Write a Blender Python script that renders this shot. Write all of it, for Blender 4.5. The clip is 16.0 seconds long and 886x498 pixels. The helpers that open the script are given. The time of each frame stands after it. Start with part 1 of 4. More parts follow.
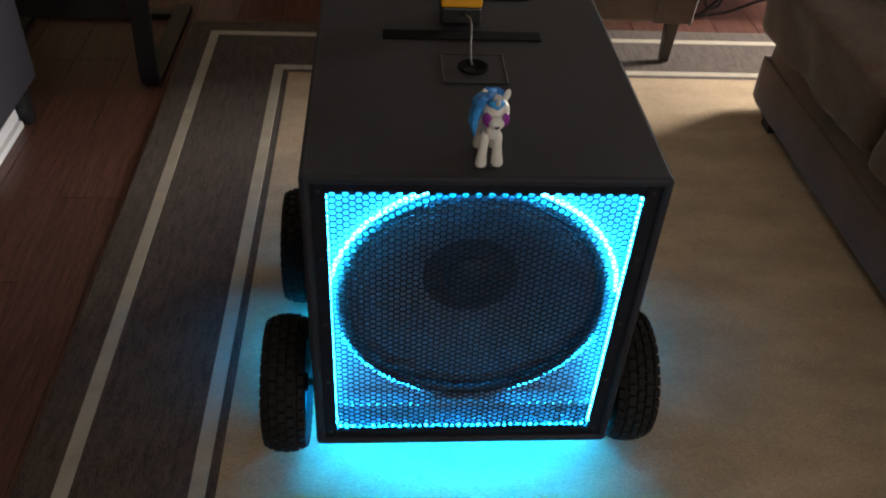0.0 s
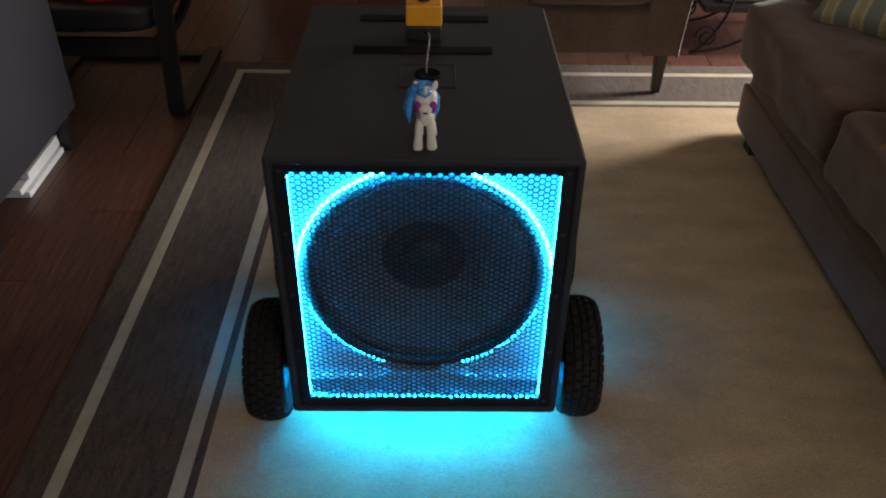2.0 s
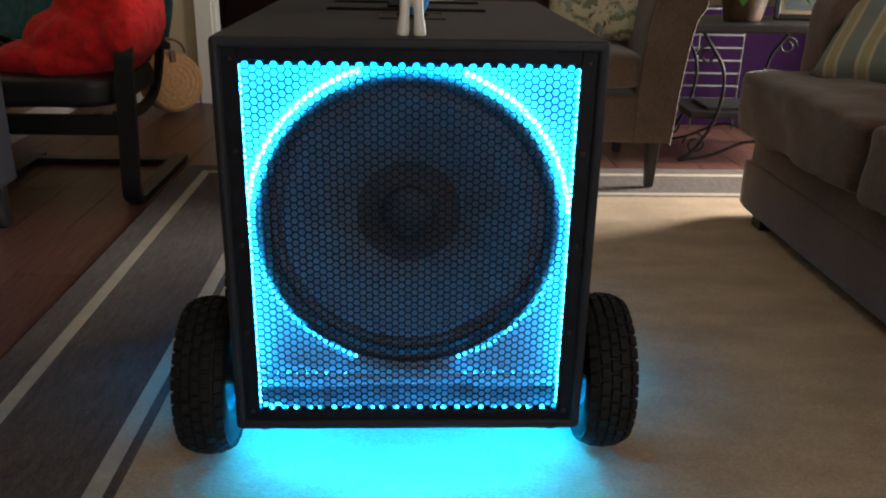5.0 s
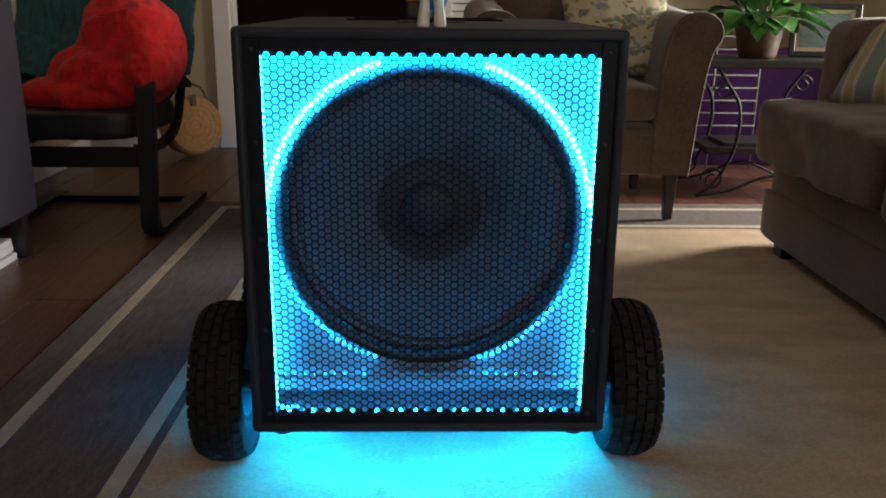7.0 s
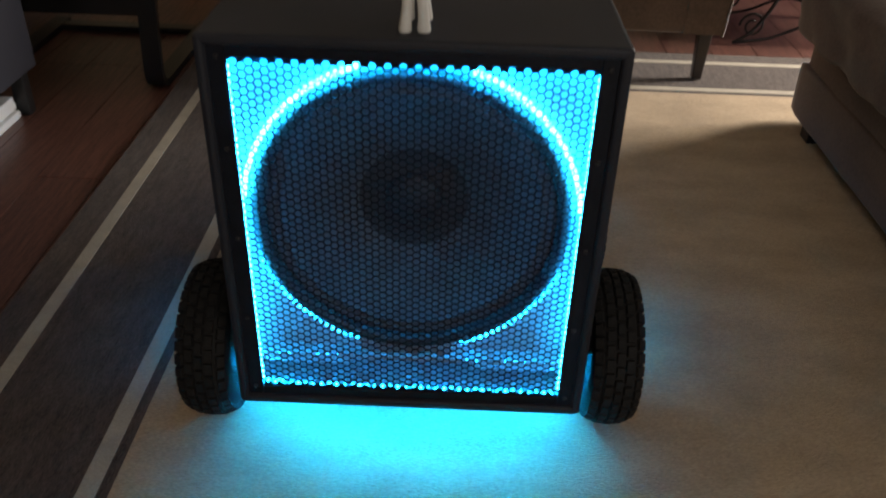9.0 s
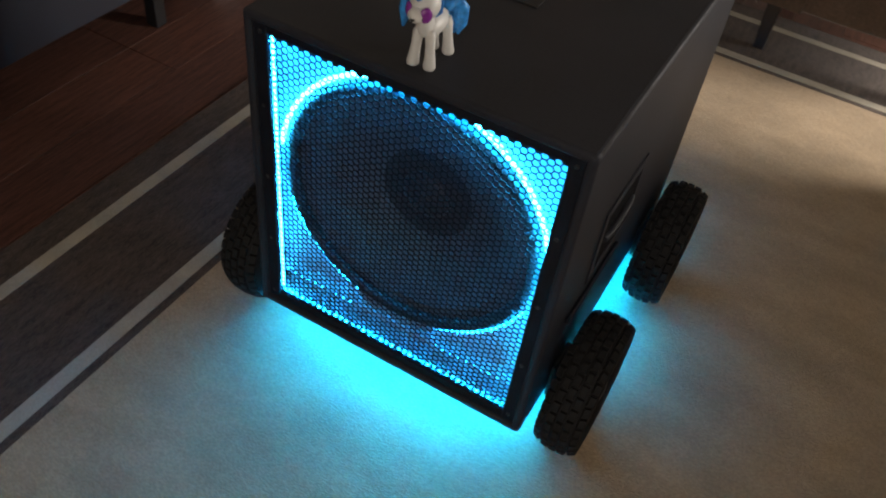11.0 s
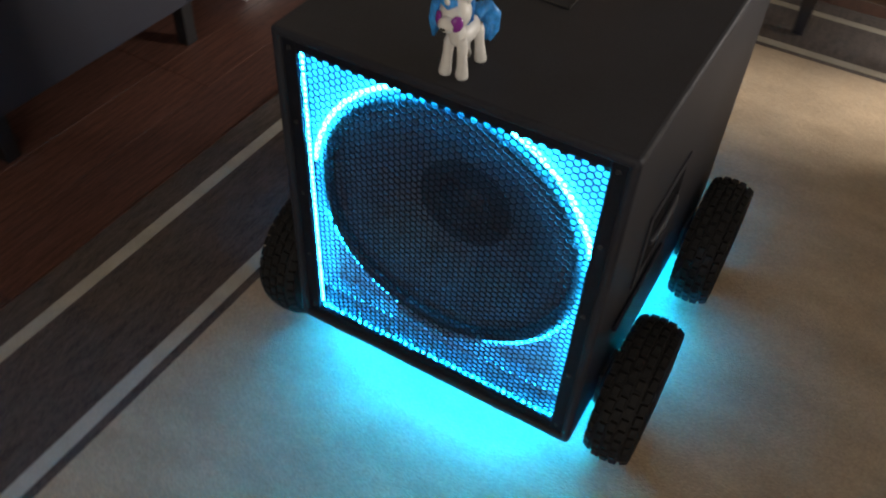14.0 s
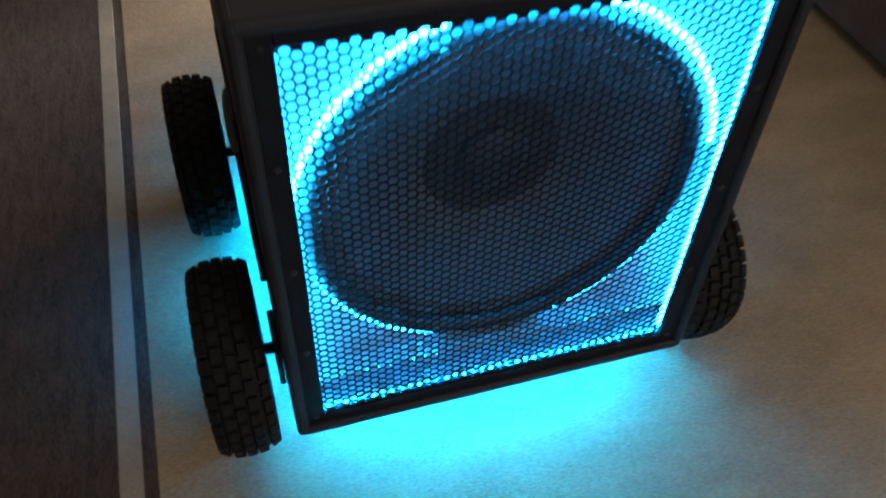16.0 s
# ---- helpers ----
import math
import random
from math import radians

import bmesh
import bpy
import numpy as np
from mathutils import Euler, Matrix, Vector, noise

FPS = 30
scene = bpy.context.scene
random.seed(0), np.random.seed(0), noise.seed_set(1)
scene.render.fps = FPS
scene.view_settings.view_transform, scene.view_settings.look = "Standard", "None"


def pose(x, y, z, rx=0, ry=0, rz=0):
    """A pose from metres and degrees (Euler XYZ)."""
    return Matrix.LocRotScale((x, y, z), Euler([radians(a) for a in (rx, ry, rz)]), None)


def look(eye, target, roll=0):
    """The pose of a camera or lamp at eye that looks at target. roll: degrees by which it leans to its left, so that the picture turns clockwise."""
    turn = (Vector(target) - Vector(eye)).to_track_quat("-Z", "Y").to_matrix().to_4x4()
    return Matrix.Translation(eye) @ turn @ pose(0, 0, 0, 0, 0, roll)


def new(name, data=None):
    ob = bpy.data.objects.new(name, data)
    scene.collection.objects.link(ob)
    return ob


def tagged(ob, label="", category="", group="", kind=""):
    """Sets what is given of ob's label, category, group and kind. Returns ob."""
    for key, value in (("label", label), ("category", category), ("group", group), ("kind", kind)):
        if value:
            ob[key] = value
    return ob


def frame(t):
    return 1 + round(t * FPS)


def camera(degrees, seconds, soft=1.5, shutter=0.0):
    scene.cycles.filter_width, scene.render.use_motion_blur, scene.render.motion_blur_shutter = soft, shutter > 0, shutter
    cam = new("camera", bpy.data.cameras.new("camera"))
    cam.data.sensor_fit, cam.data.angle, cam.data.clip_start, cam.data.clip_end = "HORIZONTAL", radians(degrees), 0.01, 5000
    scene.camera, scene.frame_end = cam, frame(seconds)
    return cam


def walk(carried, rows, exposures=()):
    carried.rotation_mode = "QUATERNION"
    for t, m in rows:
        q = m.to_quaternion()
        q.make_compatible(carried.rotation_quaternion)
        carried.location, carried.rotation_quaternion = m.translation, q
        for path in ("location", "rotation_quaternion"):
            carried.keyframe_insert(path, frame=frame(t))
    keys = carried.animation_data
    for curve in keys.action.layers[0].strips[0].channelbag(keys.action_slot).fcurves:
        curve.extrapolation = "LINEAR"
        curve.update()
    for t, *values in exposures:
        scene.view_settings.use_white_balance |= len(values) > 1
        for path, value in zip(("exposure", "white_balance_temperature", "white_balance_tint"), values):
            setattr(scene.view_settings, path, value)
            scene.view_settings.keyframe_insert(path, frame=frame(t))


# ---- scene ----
# camera and its walk
cam = camera(55.2, 16.0, soft=2.0, shutter=0.5)
# all lengths below are in cabinet units; SIZE brings them to metres (an 18 inch woofer, 10 inch wheels)
SIZE = 0.88
PATH = [
    (0, (-0.178, -1.128, 1.599), (-0.029, 0.402, 0.319), 3.7),
    (0.5, (-0.199, -1.297, 1.602), (-0.018, 0.289, 0.397), 3.0),
    (1, (-0.133, -1.357, 1.601), (0.022, 0.239, 0.406), 1.7),
    (1.5, (0.008, -1.364, 1.602), (0.111, 0.231, 0.401), 2.5),
    (2, (0.017, -1.403, 1.618), (0.041, 0.214, 0.44), 0.9),
    (2.5, (-0.003, -1.41, 1.613), (0.027, 0.218, 0.451), 1.1),
    (3, (-0.018, -1.397, 1.596), (0.031, 0.245, 0.454), 2.2),
    (3.5, (-0.009, -1.3, 1.442), (0.052, 0.369, 0.341), 2.3),
    (3.7, (0.001, -1.286, 1.363), (0.076, 0.405, 0.299), 2.5),
    (5.8, (-0.006, -1.361, 0.869), (0.052, 0.559, 0.311), 0.0),
    (6, (0.0, -1.362, 0.866), (0.043, 0.559, 0.311), 0.0),
    (6.5, (-0.003, -1.354, 0.861), (0.034, 0.567, 0.308), 0.2),
    (7, (-0.011, -1.351, 0.855), (0.035, 0.568, 0.293), 0.6),
    (7.5, (-0.014, -1.35, 0.849), (0.046, 0.567, 0.281), 0.8),
    (8, (-0.018, -1.351, 0.847), (0.037, 0.564, 0.272), 0.9),
    (8.5, (0.012, -1.282, 0.904), (0.023, 0.562, 0.131), 0.6),
    (9, (0.064, -1.145, 1.212), (0.045, 0.532, 0.122), 1.9),
    (9.5, (0.106, -1.098, 1.429), (-0.008, 0.408, 0.117), 3.3),
    (9.7, (0.135, -1.077, 1.469), (-0.026, 0.364, 0.092), 4.3),
    (11.8, (0.693, -0.861, 1.531), (-0.104, 0.307, 0.116), 7.0),
    (12, (0.71, -0.847, 1.533), (-0.12, 0.296, 0.117), 6.1),
    (12.5, (0.72, -0.835, 1.533), (-0.125, 0.303, 0.122), 4.9),
    (13, (0.714, -0.845, 1.527), (-0.13, 0.311, 0.13), 4.5),
    (13.5, (0.671, -0.854, 1.527), (-0.119, 0.321, 0.115), 4.4),
    (14, (0.489, -0.904, 1.516), (-0.165, 0.341, 0.094), 3.4),
    (14.5, (0.198, -0.895, 1.492), (-0.138, 0.46, 0.059), 2.3),
    (15, (-0.048, -0.805, 1.463), (-0.069, 0.531, -0.024), 3.1),
    (15.5, (-0.303, -0.762, 1.423), (0.045, 0.531, -0.063), 0.7),
    (16, (-0.317, -0.667, 1.223), (0.108, 0.619, -0.249), 2.3),
]
walk(cam, [(t, look([SIZE * c for c in eye], [SIZE * c for c in target], roll)) for t, eye, target, roll in PATH],
     exposures=[(0.0, 0.0), (1.5, -0.2), (3.5, 0.08), (6.0, 0.04), (7.0, -0.2), (9.5, -0.2), (12.0, 0.05), (13.5, 0.15), (15.0, -0.2), (16.0, 0.1)])

# ---- light ----
world = bpy.data.worlds.new("world")
scene.world = world
world.use_nodes = True
wn = world.node_tree.nodes
sky = wn.new("ShaderNodeTexSky")
sky.sky_type, sky.sun_disc, sky.sun_elevation, sky.sun_rotation = "NISHITA", False, radians(30), radians(70)
world.node_tree.links.new(sky.outputs[0], wn["Background"].inputs[0])
wn["Background"].inputs[1].default_value = 0.1


def window_light(name, eye, target, sx, sy, watts, colour, spread=180):
    d = bpy.data.lights.new(name, "AREA")
    d.shape, d.size, d.size_y, d.energy, d.color = "RECTANGLE", sx, sy, watts, colour
    d.spread = radians(spread)
    ob = new(name, d)
    ob.matrix_world = look(eye, target)
    return ob


window_light("daylight_right", (2.98, 2.33, 0.95), (0.0, 1.6, 0.3), 0.62, 0.95, 58.0, (1.0, 0.93, 0.86), 120)
window_light("daylight_behind", (1.3, -3.0, 1.5), (1.2, 0.0, 0.9), 1.9, 1.2, 23.5, (1.0, 0.89, 0.78))

LED = (0.002, 0.40, 1.0)


# ---- materials ----
def material(name, colour, rough=0.6, metal=0.0, vary=0.15, scale=8.0, bump=0.1, fine=120.0, stretch=(1, 1, 1), second=None, coat=0.0, sheen=0.0, spec=0.5, per_piece=0.0, mottle=0.5):
    m = bpy.data.materials.new(name)
    m.use_nodes = True
    nt = m.node_tree
    b = nt.nodes["Principled BSDF"]
    b.inputs["Roughness"].default_value, b.inputs["Metallic"].default_value = rough, metal
    b.inputs["Coat Weight"].default_value, b.inputs["Sheen Weight"].default_value = coat, sheen
    b.inputs["Specular IOR Level"].default_value = spec
    tc = nt.nodes.new("ShaderNodeTexCoord")
    mp = nt.nodes.new("ShaderNodeMapping")
    mp.inputs["Scale"].default_value = stretch
    nt.links.new(tc.outputs["Object"], mp.inputs[0])
    big, small = nt.nodes.new("ShaderNodeTexNoise"), nt.nodes.new("ShaderNodeTexNoise")
    big.inputs["Scale"].default_value, big.inputs["Detail"].default_value = scale, 5
    small.inputs["Scale"].default_value, small.inputs["Detail"].default_value = fine, 3
    for n in (big, small):
        nt.links.new(mp.outputs[0], n.inputs["Vector"])
    add = nt.nodes.new("ShaderNodeMix")
    add.data_type = "FLOAT"
    add.inputs[0].default_value = mottle
    nt.links.new(small.outputs[0], add.inputs[2])
    nt.links.new(big.outputs[0], add.inputs[3])
    ramp = nt.nodes.new("ShaderNodeValToRGB")
    other = second or colour
    e = ramp.color_ramp.elements
    e[0].position, e[1].position = 0.36, 0.64
    e[0].color = (*[c * (1 - vary) for c in colour], 1)
    e[1].color = (*[min(1, c * (1 + vary)) for c in other], 1)
    nt.links.new(add.outputs[0], ramp.inputs[0])
    out = ramp.outputs[0]
    if per_piece:
        info = nt.nodes.new("ShaderNodeObjectInfo")
        hsv = nt.nodes.new("ShaderNodeHueSaturation")
        mr = nt.nodes.new("ShaderNodeMapRange")
        mr.inputs[3].default_value, mr.inputs[4].default_value = 1 - per_piece, 1 + per_piece
        nt.links.new(info.outputs["Random"], mr.inputs[0])
        nt.links.new(mr.outputs[0], hsv.inputs["Value"])
        nt.links.new(out, hsv.inputs["Color"])
        out = hsv.outputs[0]
    nt.links.new(out, b.inputs["Base Color"])
    if bump:
        bp = nt.nodes.new("ShaderNodeBump")
        bp.inputs["Strength"].default_value, bp.inputs["Distance"].default_value = bump, 0.004
        nt.links.new(add.outputs[0], bp.inputs["Height"])
        nt.links.new(bp.outputs[0], b.inputs["Normal"])
    return m


def glow(name, colour, strength):
    m = bpy.data.materials.new(name)
    m.use_nodes = True
    b = m.node_tree.nodes["Principled BSDF"]
    b.inputs["Base Color"].default_value = (0.6, 0.6, 0.6, 1)
    b.inputs["Emission Color"].default_value = (*colour, 1)
    b.inputs["Emission Strength"].default_value = strength
    return m


def floral(name, ground, marks, scale):
    """Woven cloth with a large printed leaf pattern."""
    m = material(name, ground, 0.9, vary=0.1, scale=60, fine=400, bump=0.2, sheen=0.2)
    nt = m.node_tree
    b = nt.nodes["Principled BSDF"]
    src = b.inputs["Base Color"].links[0].from_socket
    tc = nt.nodes["Texture Coordinate"]
    for i, (c, s, lo) in enumerate(marks):
        v = nt.nodes.new("ShaderNodeTexVoronoi")
        v.inputs["Scale"].default_value = scale * s
        v.inputs["Randomness"].default_value = 1.0
        w = nt.nodes.new("ShaderNodeMapping")
        w.inputs["Rotation"].default_value, w.inputs["Scale"].default_value = (0.0, 0.0, 0.7 + 1.1 * i), (1.0, 2.1, 1.0)
        wob = nt.nodes.new("ShaderNodeTexNoise")
        wob.inputs["Scale"].default_value, wob.inputs["Detail"].default_value = 16.0, 3
        shift = nt.nodes.new("ShaderNodeVectorMath")
        shift.operation = "MULTIPLY_ADD"
        shift.inputs[1].default_value = (0.13, 0.13, 0.13)
        nt.links.new(tc.outputs["Object"], wob.inputs["Vector"])
        nt.links.new(wob.outputs["Color"], shift.inputs[0])
        nt.links.new(tc.outputs["Object"], shift.inputs[2])
        nt.links.new(shift.outputs[0], w.inputs[0])
        nt.links.new(w.outputs[0], v.inputs["Vector"])
        r = nt.nodes.new("ShaderNodeMath")
        r.operation = "LESS_THAN"
        r.inputs[1].default_value = lo
        nt.links.new(v.outputs["Distance"], r.inputs[0])
        mix = nt.nodes.new("ShaderNodeMix")
        mix.data_type = "RGBA"
        mix.inputs[7].default_value = (*c, 1)
        nt.links.new(r.outputs[0], mix.inputs[0])
        nt.links.new(src, mix.inputs[6])
        src = mix.outputs[2]
    nt.links.new(src, b.inputs["Base Color"])
    return m


def striped(name, c1, c2, c3, scale):
    """Woven cloth with broad stripes."""
    m = material(name, c1, 0.9, vary=0.08, scale=60, fine=400, bump=0.2, sheen=0.2)
    nt = m.node_tree
    b = nt.nodes["Principled BSDF"]
    tc = nt.nodes["Texture Coordinate"]
    w = nt.nodes.new("ShaderNodeTexWave")
    w.inputs["Scale"].default_value, w.inputs["Distortion"].default_value, w.inputs["Detail"].default_value = scale, 0.4, 1
    nt.links.new(tc.outputs["Object"], w.inputs["Vector"])
    r = nt.nodes.new("ShaderNodeValToRGB")
    r.color_ramp.interpolation = "CONSTANT"
    e = r.color_ramp.elements
    e[0].color, e[1].color, e[1].position = (*c1, 1), (*c2, 1), 0.55
    x = e.new(0.85)
    x.color = (*c3, 1)
    nt.links.new(w.outputs[0], r.inputs[0])
    nt.links.new(r.outputs[0], b.inputs["Base Color"])
    return m


M_WALL = material("beige_wall_paint", (0.42, 0.35, 0.23), 0.85, vary=0.05, scale=2, bump=0.06, fine=250)
M_WHITE = material("white_trim_paint", (0.75, 0.73, 0.68), 0.45, vary=0.04, scale=5, bump=0.04)
M_CEIL = material("white_ceiling_paint", (0.78, 0.76, 0.72), 0.9, vary=0.03, scale=3)
M_PLANK = material("dark_red_brown_wood", (0.085, 0.041, 0.031), 0.34, vary=0.4, scale=9, bump=0.12, fine=60, stretch=(9, 0.6, 9), second=(0.13, 0.058, 0.043), per_piece=0.12, spec=0.4)
M_GAP = material("floor_joint", (0.012, 0.008, 0.006), 0.8, vary=0.2)
M_RUGDARK = material("dark_brown_woven_wool", (0.082, 0.060, 0.047), 0.95, vary=0.5, scale=9, bump=0.6, fine=70, stretch=(7, 1.3, 1), sheen=0.15, mottle=0.4, spec=0.1)
M_RUGCREAM = material("cream_woven_wool", (0.43, 0.32, 0.205), 0.95, vary=0.24, scale=4.0, bump=0.8, fine=150, stretch=(1, 2.2, 1), sheen=0.1, mottle=0.45, spec=0.1)
M_RUGSTRIPE = material("pale_woven_stripe", (0.43, 0.38, 0.30), 0.95, vary=0.14, scale=14, bump=0.5, fine=260, spec=0.1)
M_CAB = material("black_textured_paint", (0.0195, 0.0205, 0.0275), 0.55, vary=0.3, scale=5, bump=0.14, fine=420, spec=0.3)
M_EDGE = material("worn_black_edge", (0.007, 0.0085, 0.014), 0.6, vary=0.4, scale=30, bump=0.15, fine=300, spec=0.2)
# patchy scuffs in a light grey that carries the edge highlight
M_WORN_HIGHLIGHT = material("scuffed_edge_highlight", (0.075, 0.075, 0.08), 0.6, vary=0.6, scale=14, bump=0.2, fine=90, mottle=0.7)
M_GRILLE = material("black_perforated_steel", (0.006, 0.006, 0.008), 0.5, metal=0.0, vary=0.2, scale=20, bump=0, spec=0.15)
M_BAFFLE = material("pale_painted_baffle", (0.24, 0.26, 0.30), 0.6, vary=0.06, scale=6, bump=0.05)
M_CONE = material("dark_paper_cone", (0.060, 0.070, 0.085), 0.7, vary=0.2, scale=25, bump=0.2, fine=200)
M_CAP = material("dark_dust_cap", (0.020, 0.024, 0.031), 0.6, vary=0.15, scale=25, bump=0.1)
M_RING = material("black_cast_basket", (0.022, 0.022, 0.026), 0.5, vary=0.2, scale=20)
M_TYRE = material("black_tyre_rubber", (0.0115, 0.011, 0.011), 0.8, vary=0.3, scale=18, bump=0.25, fine=180, spec=0.3)
M_RIM = material("black_steel_rim", (0.02, 0.02, 0.02), 0.55, metal=0.2, vary=0.2, scale=20)
M_STEEL = material("dull_dark_steel", (0.07, 0.07, 0.07), 0.5, metal=0.7, vary=0.15, scale=20)
# hook tape black, also the painted shade of the handle recess
M_TAPE_RECESS = material("black_tape_and_recess_shade", (0.008, 0.008, 0.009), 0.95, vary=0.3, scale=80, bump=0.6, fine=600, spec=0.1)
M_YELLOW = material("yellow_plastic", (0.78, 0.36, 0.015), 0.4, vary=0.06, scale=12, bump=0.03)
M_RED = material("red_plastic", (0.55, 0.02, 0.02), 0.35, vary=0.05, scale=12, bump=0.02)
M_BLACKP = material("black_plastic", (0.012, 0.012, 0.013), 0.45, vary=0.2, scale=12, bump=0.05)
M_CABLE = material("grey_cable_sheath", (0.09, 0.09, 0.095), 0.5, vary=0.1, scale=20, bump=0.02)
M_TOY = material("white_toy_plastic", (0.72, 0.70, 0.66), 0.4, vary=0.04, scale=30, bump=0.02)
M_TOYBLUE = material("blue_toy_plastic", (0.03, 0.17, 0.60), 0.4, vary=0.3, scale=25, bump=0.05, second=(0.05, 0.32, 0.75))
M_TOYPURPLE = material("purple_toy_plastic", (0.25, 0.04, 0.30), 0.25, vary=0.1, scale=25, bump=0)
M_SOFA = material("brown_microsuede", (0.104, 0.066, 0.051), 0.95, vary=0.28, scale=5, bump=0.35, fine=90, sheen=0.35, spec=0.15)
M_ARMCHAIR = material("taupe_microsuede", (0.108, 0.073, 0.053), 0.95, vary=0.24, scale=6, bump=0.3, fine=90, sheen=0.35, spec=0.15)
M_DARKWOOD = material("espresso_wood", (0.018, 0.012, 0.010), 0.4, vary=0.3, scale=10, bump=0.08, stretch=(1, 1, 0.2))
M_BLACKWOOD = material("black_bentwood", (0.012, 0.011, 0.011), 0.38, vary=0.25, scale=10, bump=0.05)
M_LEATHER = material("black_leather", (0.016, 0.016, 0.019), 0.42, vary=0.2, scale=14, bump=0.3, fine=90)
M_CABINET = material("charcoal_cabinet", (0.020, 0.020, 0.031), 0.6, vary=0.12, scale=6, bump=0.08, fine=200)
M_PAPER = material("white_paper", (0.80, 0.80, 0.80), 0.8, vary=0.04, scale=10, bump=0.05)
M_FUR = material("red_faux_fur", (0.60, 0.008, 0.010), 0.9, vary=0.3, scale=22, bump=1.0, fine=160, sheen=0.08)
M_TEAL = material("teal_knit_throw", (0.018, 0.085, 0.095), 0.95, vary=0.5, scale=22, bump=0.8, fine=140, stretch=(3, 3, 0.5), sheen=0.3)
M_WICKER = material("tan_woven_rattan", (0.42, 0.22, 0.085), 0.7, vary=0.3, scale=60, bump=0.5, fine=220)
M_WICKERDARK = material("brown_leather_strap", (0.10, 0.045, 0.02), 0.6, vary=0.2, scale=30)
M_IRON = material("black_wrought_iron", (0.012, 0.011, 0.011), 0.45, metal=0.4, vary=0.3, scale=30, bump=0.2)
M_LEAF = material("green_leaf", (0.055, 0.17, 0.035), 0.45, vary=0.35, scale=25, bump=0.1, second=(0.10, 0.26, 0.06))
M_POT = material("dark_brown_ceramic", (0.075, 0.045, 0.025), 0.5, vary=0.4, scale=16, bump=0.2)
M_SOIL = material("potting_soil", (0.02, 0.014, 0.01), 0.95, vary=0.4, scale=60, bump=0.6)
M_FRAME = material("black_frame_wood", (0.012, 0.011, 0.011), 0.4, vary=0.2, scale=12)
M_MAT = material("cream_picture_mat", (0.62, 0.52, 0.35), 0.8, vary=0.04, scale=12)
M_PRINT = material("faded_seascape_print", (0.19, 0.23, 0.24), 0.4, vary=0.35, scale=14, bump=0, stretch=(1, 1, 5))
M_PURPLE = material("purple_painted_panel", (0.030, 0.009, 0.045), 0.8, vary=0.15, scale=8, spec=0.08)
M_WIRE = material("white_coated_wire", (0.17, 0.17, 0.165), 0.5, vary=0.05, scale=8, bump=0)
M_CURTAIN = material("dark_maroon_curtain", (0.035, 0.010, 0.012), 0.9, vary=0.3, scale=12, bump=0.3)
M_YCUSH = material("yellow_cushion_cloth", (0.50, 0.36, 0.03), 0.9, vary=0.15, scale=12, bump=0.3, fine=200, sheen=0.3)
M_FLORAL = floral("floral_print_cloth", (0.48, 0.42, 0.27), [((0.17, 0.19, 0.11), 1.0, 0.36), ((0.23, 0.26, 0.23), 1.4, 0.30), ((0.14, 0.06, 0.03), 1.9, 0.22)], 10.0)
M_STRIPE = striped("striped_cloth", (0.16, 0.19, 0.17), (0.42, 0.35, 0.23), (0.30, 0.27, 0.14), 3.2)
M_LED = glow("led_strip", LED, 200.0)
M_LEDARC = glow("led_arc", (0.012, 0.46, 1.0), 125.0)
M_LEDTOP = glow("led_top_strip", LED, 340.0)
M_LEDUNDER = glow("led_underglow", LED, 180.0)


# ---- building helpers ----
def to_mesh(name, bm, mats, smooth=False):
    me = bpy.data.meshes.new(name)
    bmesh.ops.recalc_face_normals(bm, faces=bm.faces)
    if smooth:
        for f in bm.faces:
            f.smooth = True
    bm.to_mesh(me)
    bm.free()
    for m in (mats if isinstance(mats, (list, tuple)) else [mats]):
        me.materials.append(m)
    return me


def part(name, bm, mats, parent, label="", smooth=False):
    ob = new(name, to_mesh(name, bm, mats, smooth))
    ob.parent = parent
    if label:
        ob["label"] = label
    return ob


def thing(name, label, category, group="", kind="", at=(0, 0, 0), rz=0):
    ob = new(name)
    ob.empty_display_size = 0.05
    ob.matrix_world = pose(*at, 0, 0, rz)
    return tagged(ob, label, category, group, kind)


def solid(name, bm, mats, label, category, group="", kind="", smooth=False):
    return tagged(new(name, to_mesh(name, bm, mats, smooth)), label, category, group, kind)


def add_box(bm, lo, hi, bevel=0.0, seg=2, m=None):
    """A box between two corners, with rounded edges, joined into bm."""
    t = bmesh.new()
    bmesh.ops.create_cube(t, size=1)
    for v in t.verts:
        v.co = Vector([lo[i] + (v.co[i] + 0.5) * (hi[i] - lo[i]) for i in range(3)])
    if bevel:
        bmesh.ops.bevel(t, geom=list(t.edges), offset=bevel, segments=seg, affect="EDGES", profile=0.5)
    join(bm, t, m)
    return bm


def join(bm, t, m=None, mat=0):
    if m is not None:
        bmesh.ops.transform(t, matrix=m, verts=t.verts)
    vs = {v: bm.verts.new(v.co) for v in t.verts}
    for f in t.faces:
        try:
            g = bm.faces.new([vs[v] for v in f.verts])
            g.smooth, g.material_index = f.smooth, mat or f.material_index
        except ValueError:
            pass
    t.free()


def box(lo, hi, bevel=0.0, seg=2, m=None):
    return add_box(bmesh.new(), lo, hi, bevel, seg, m)


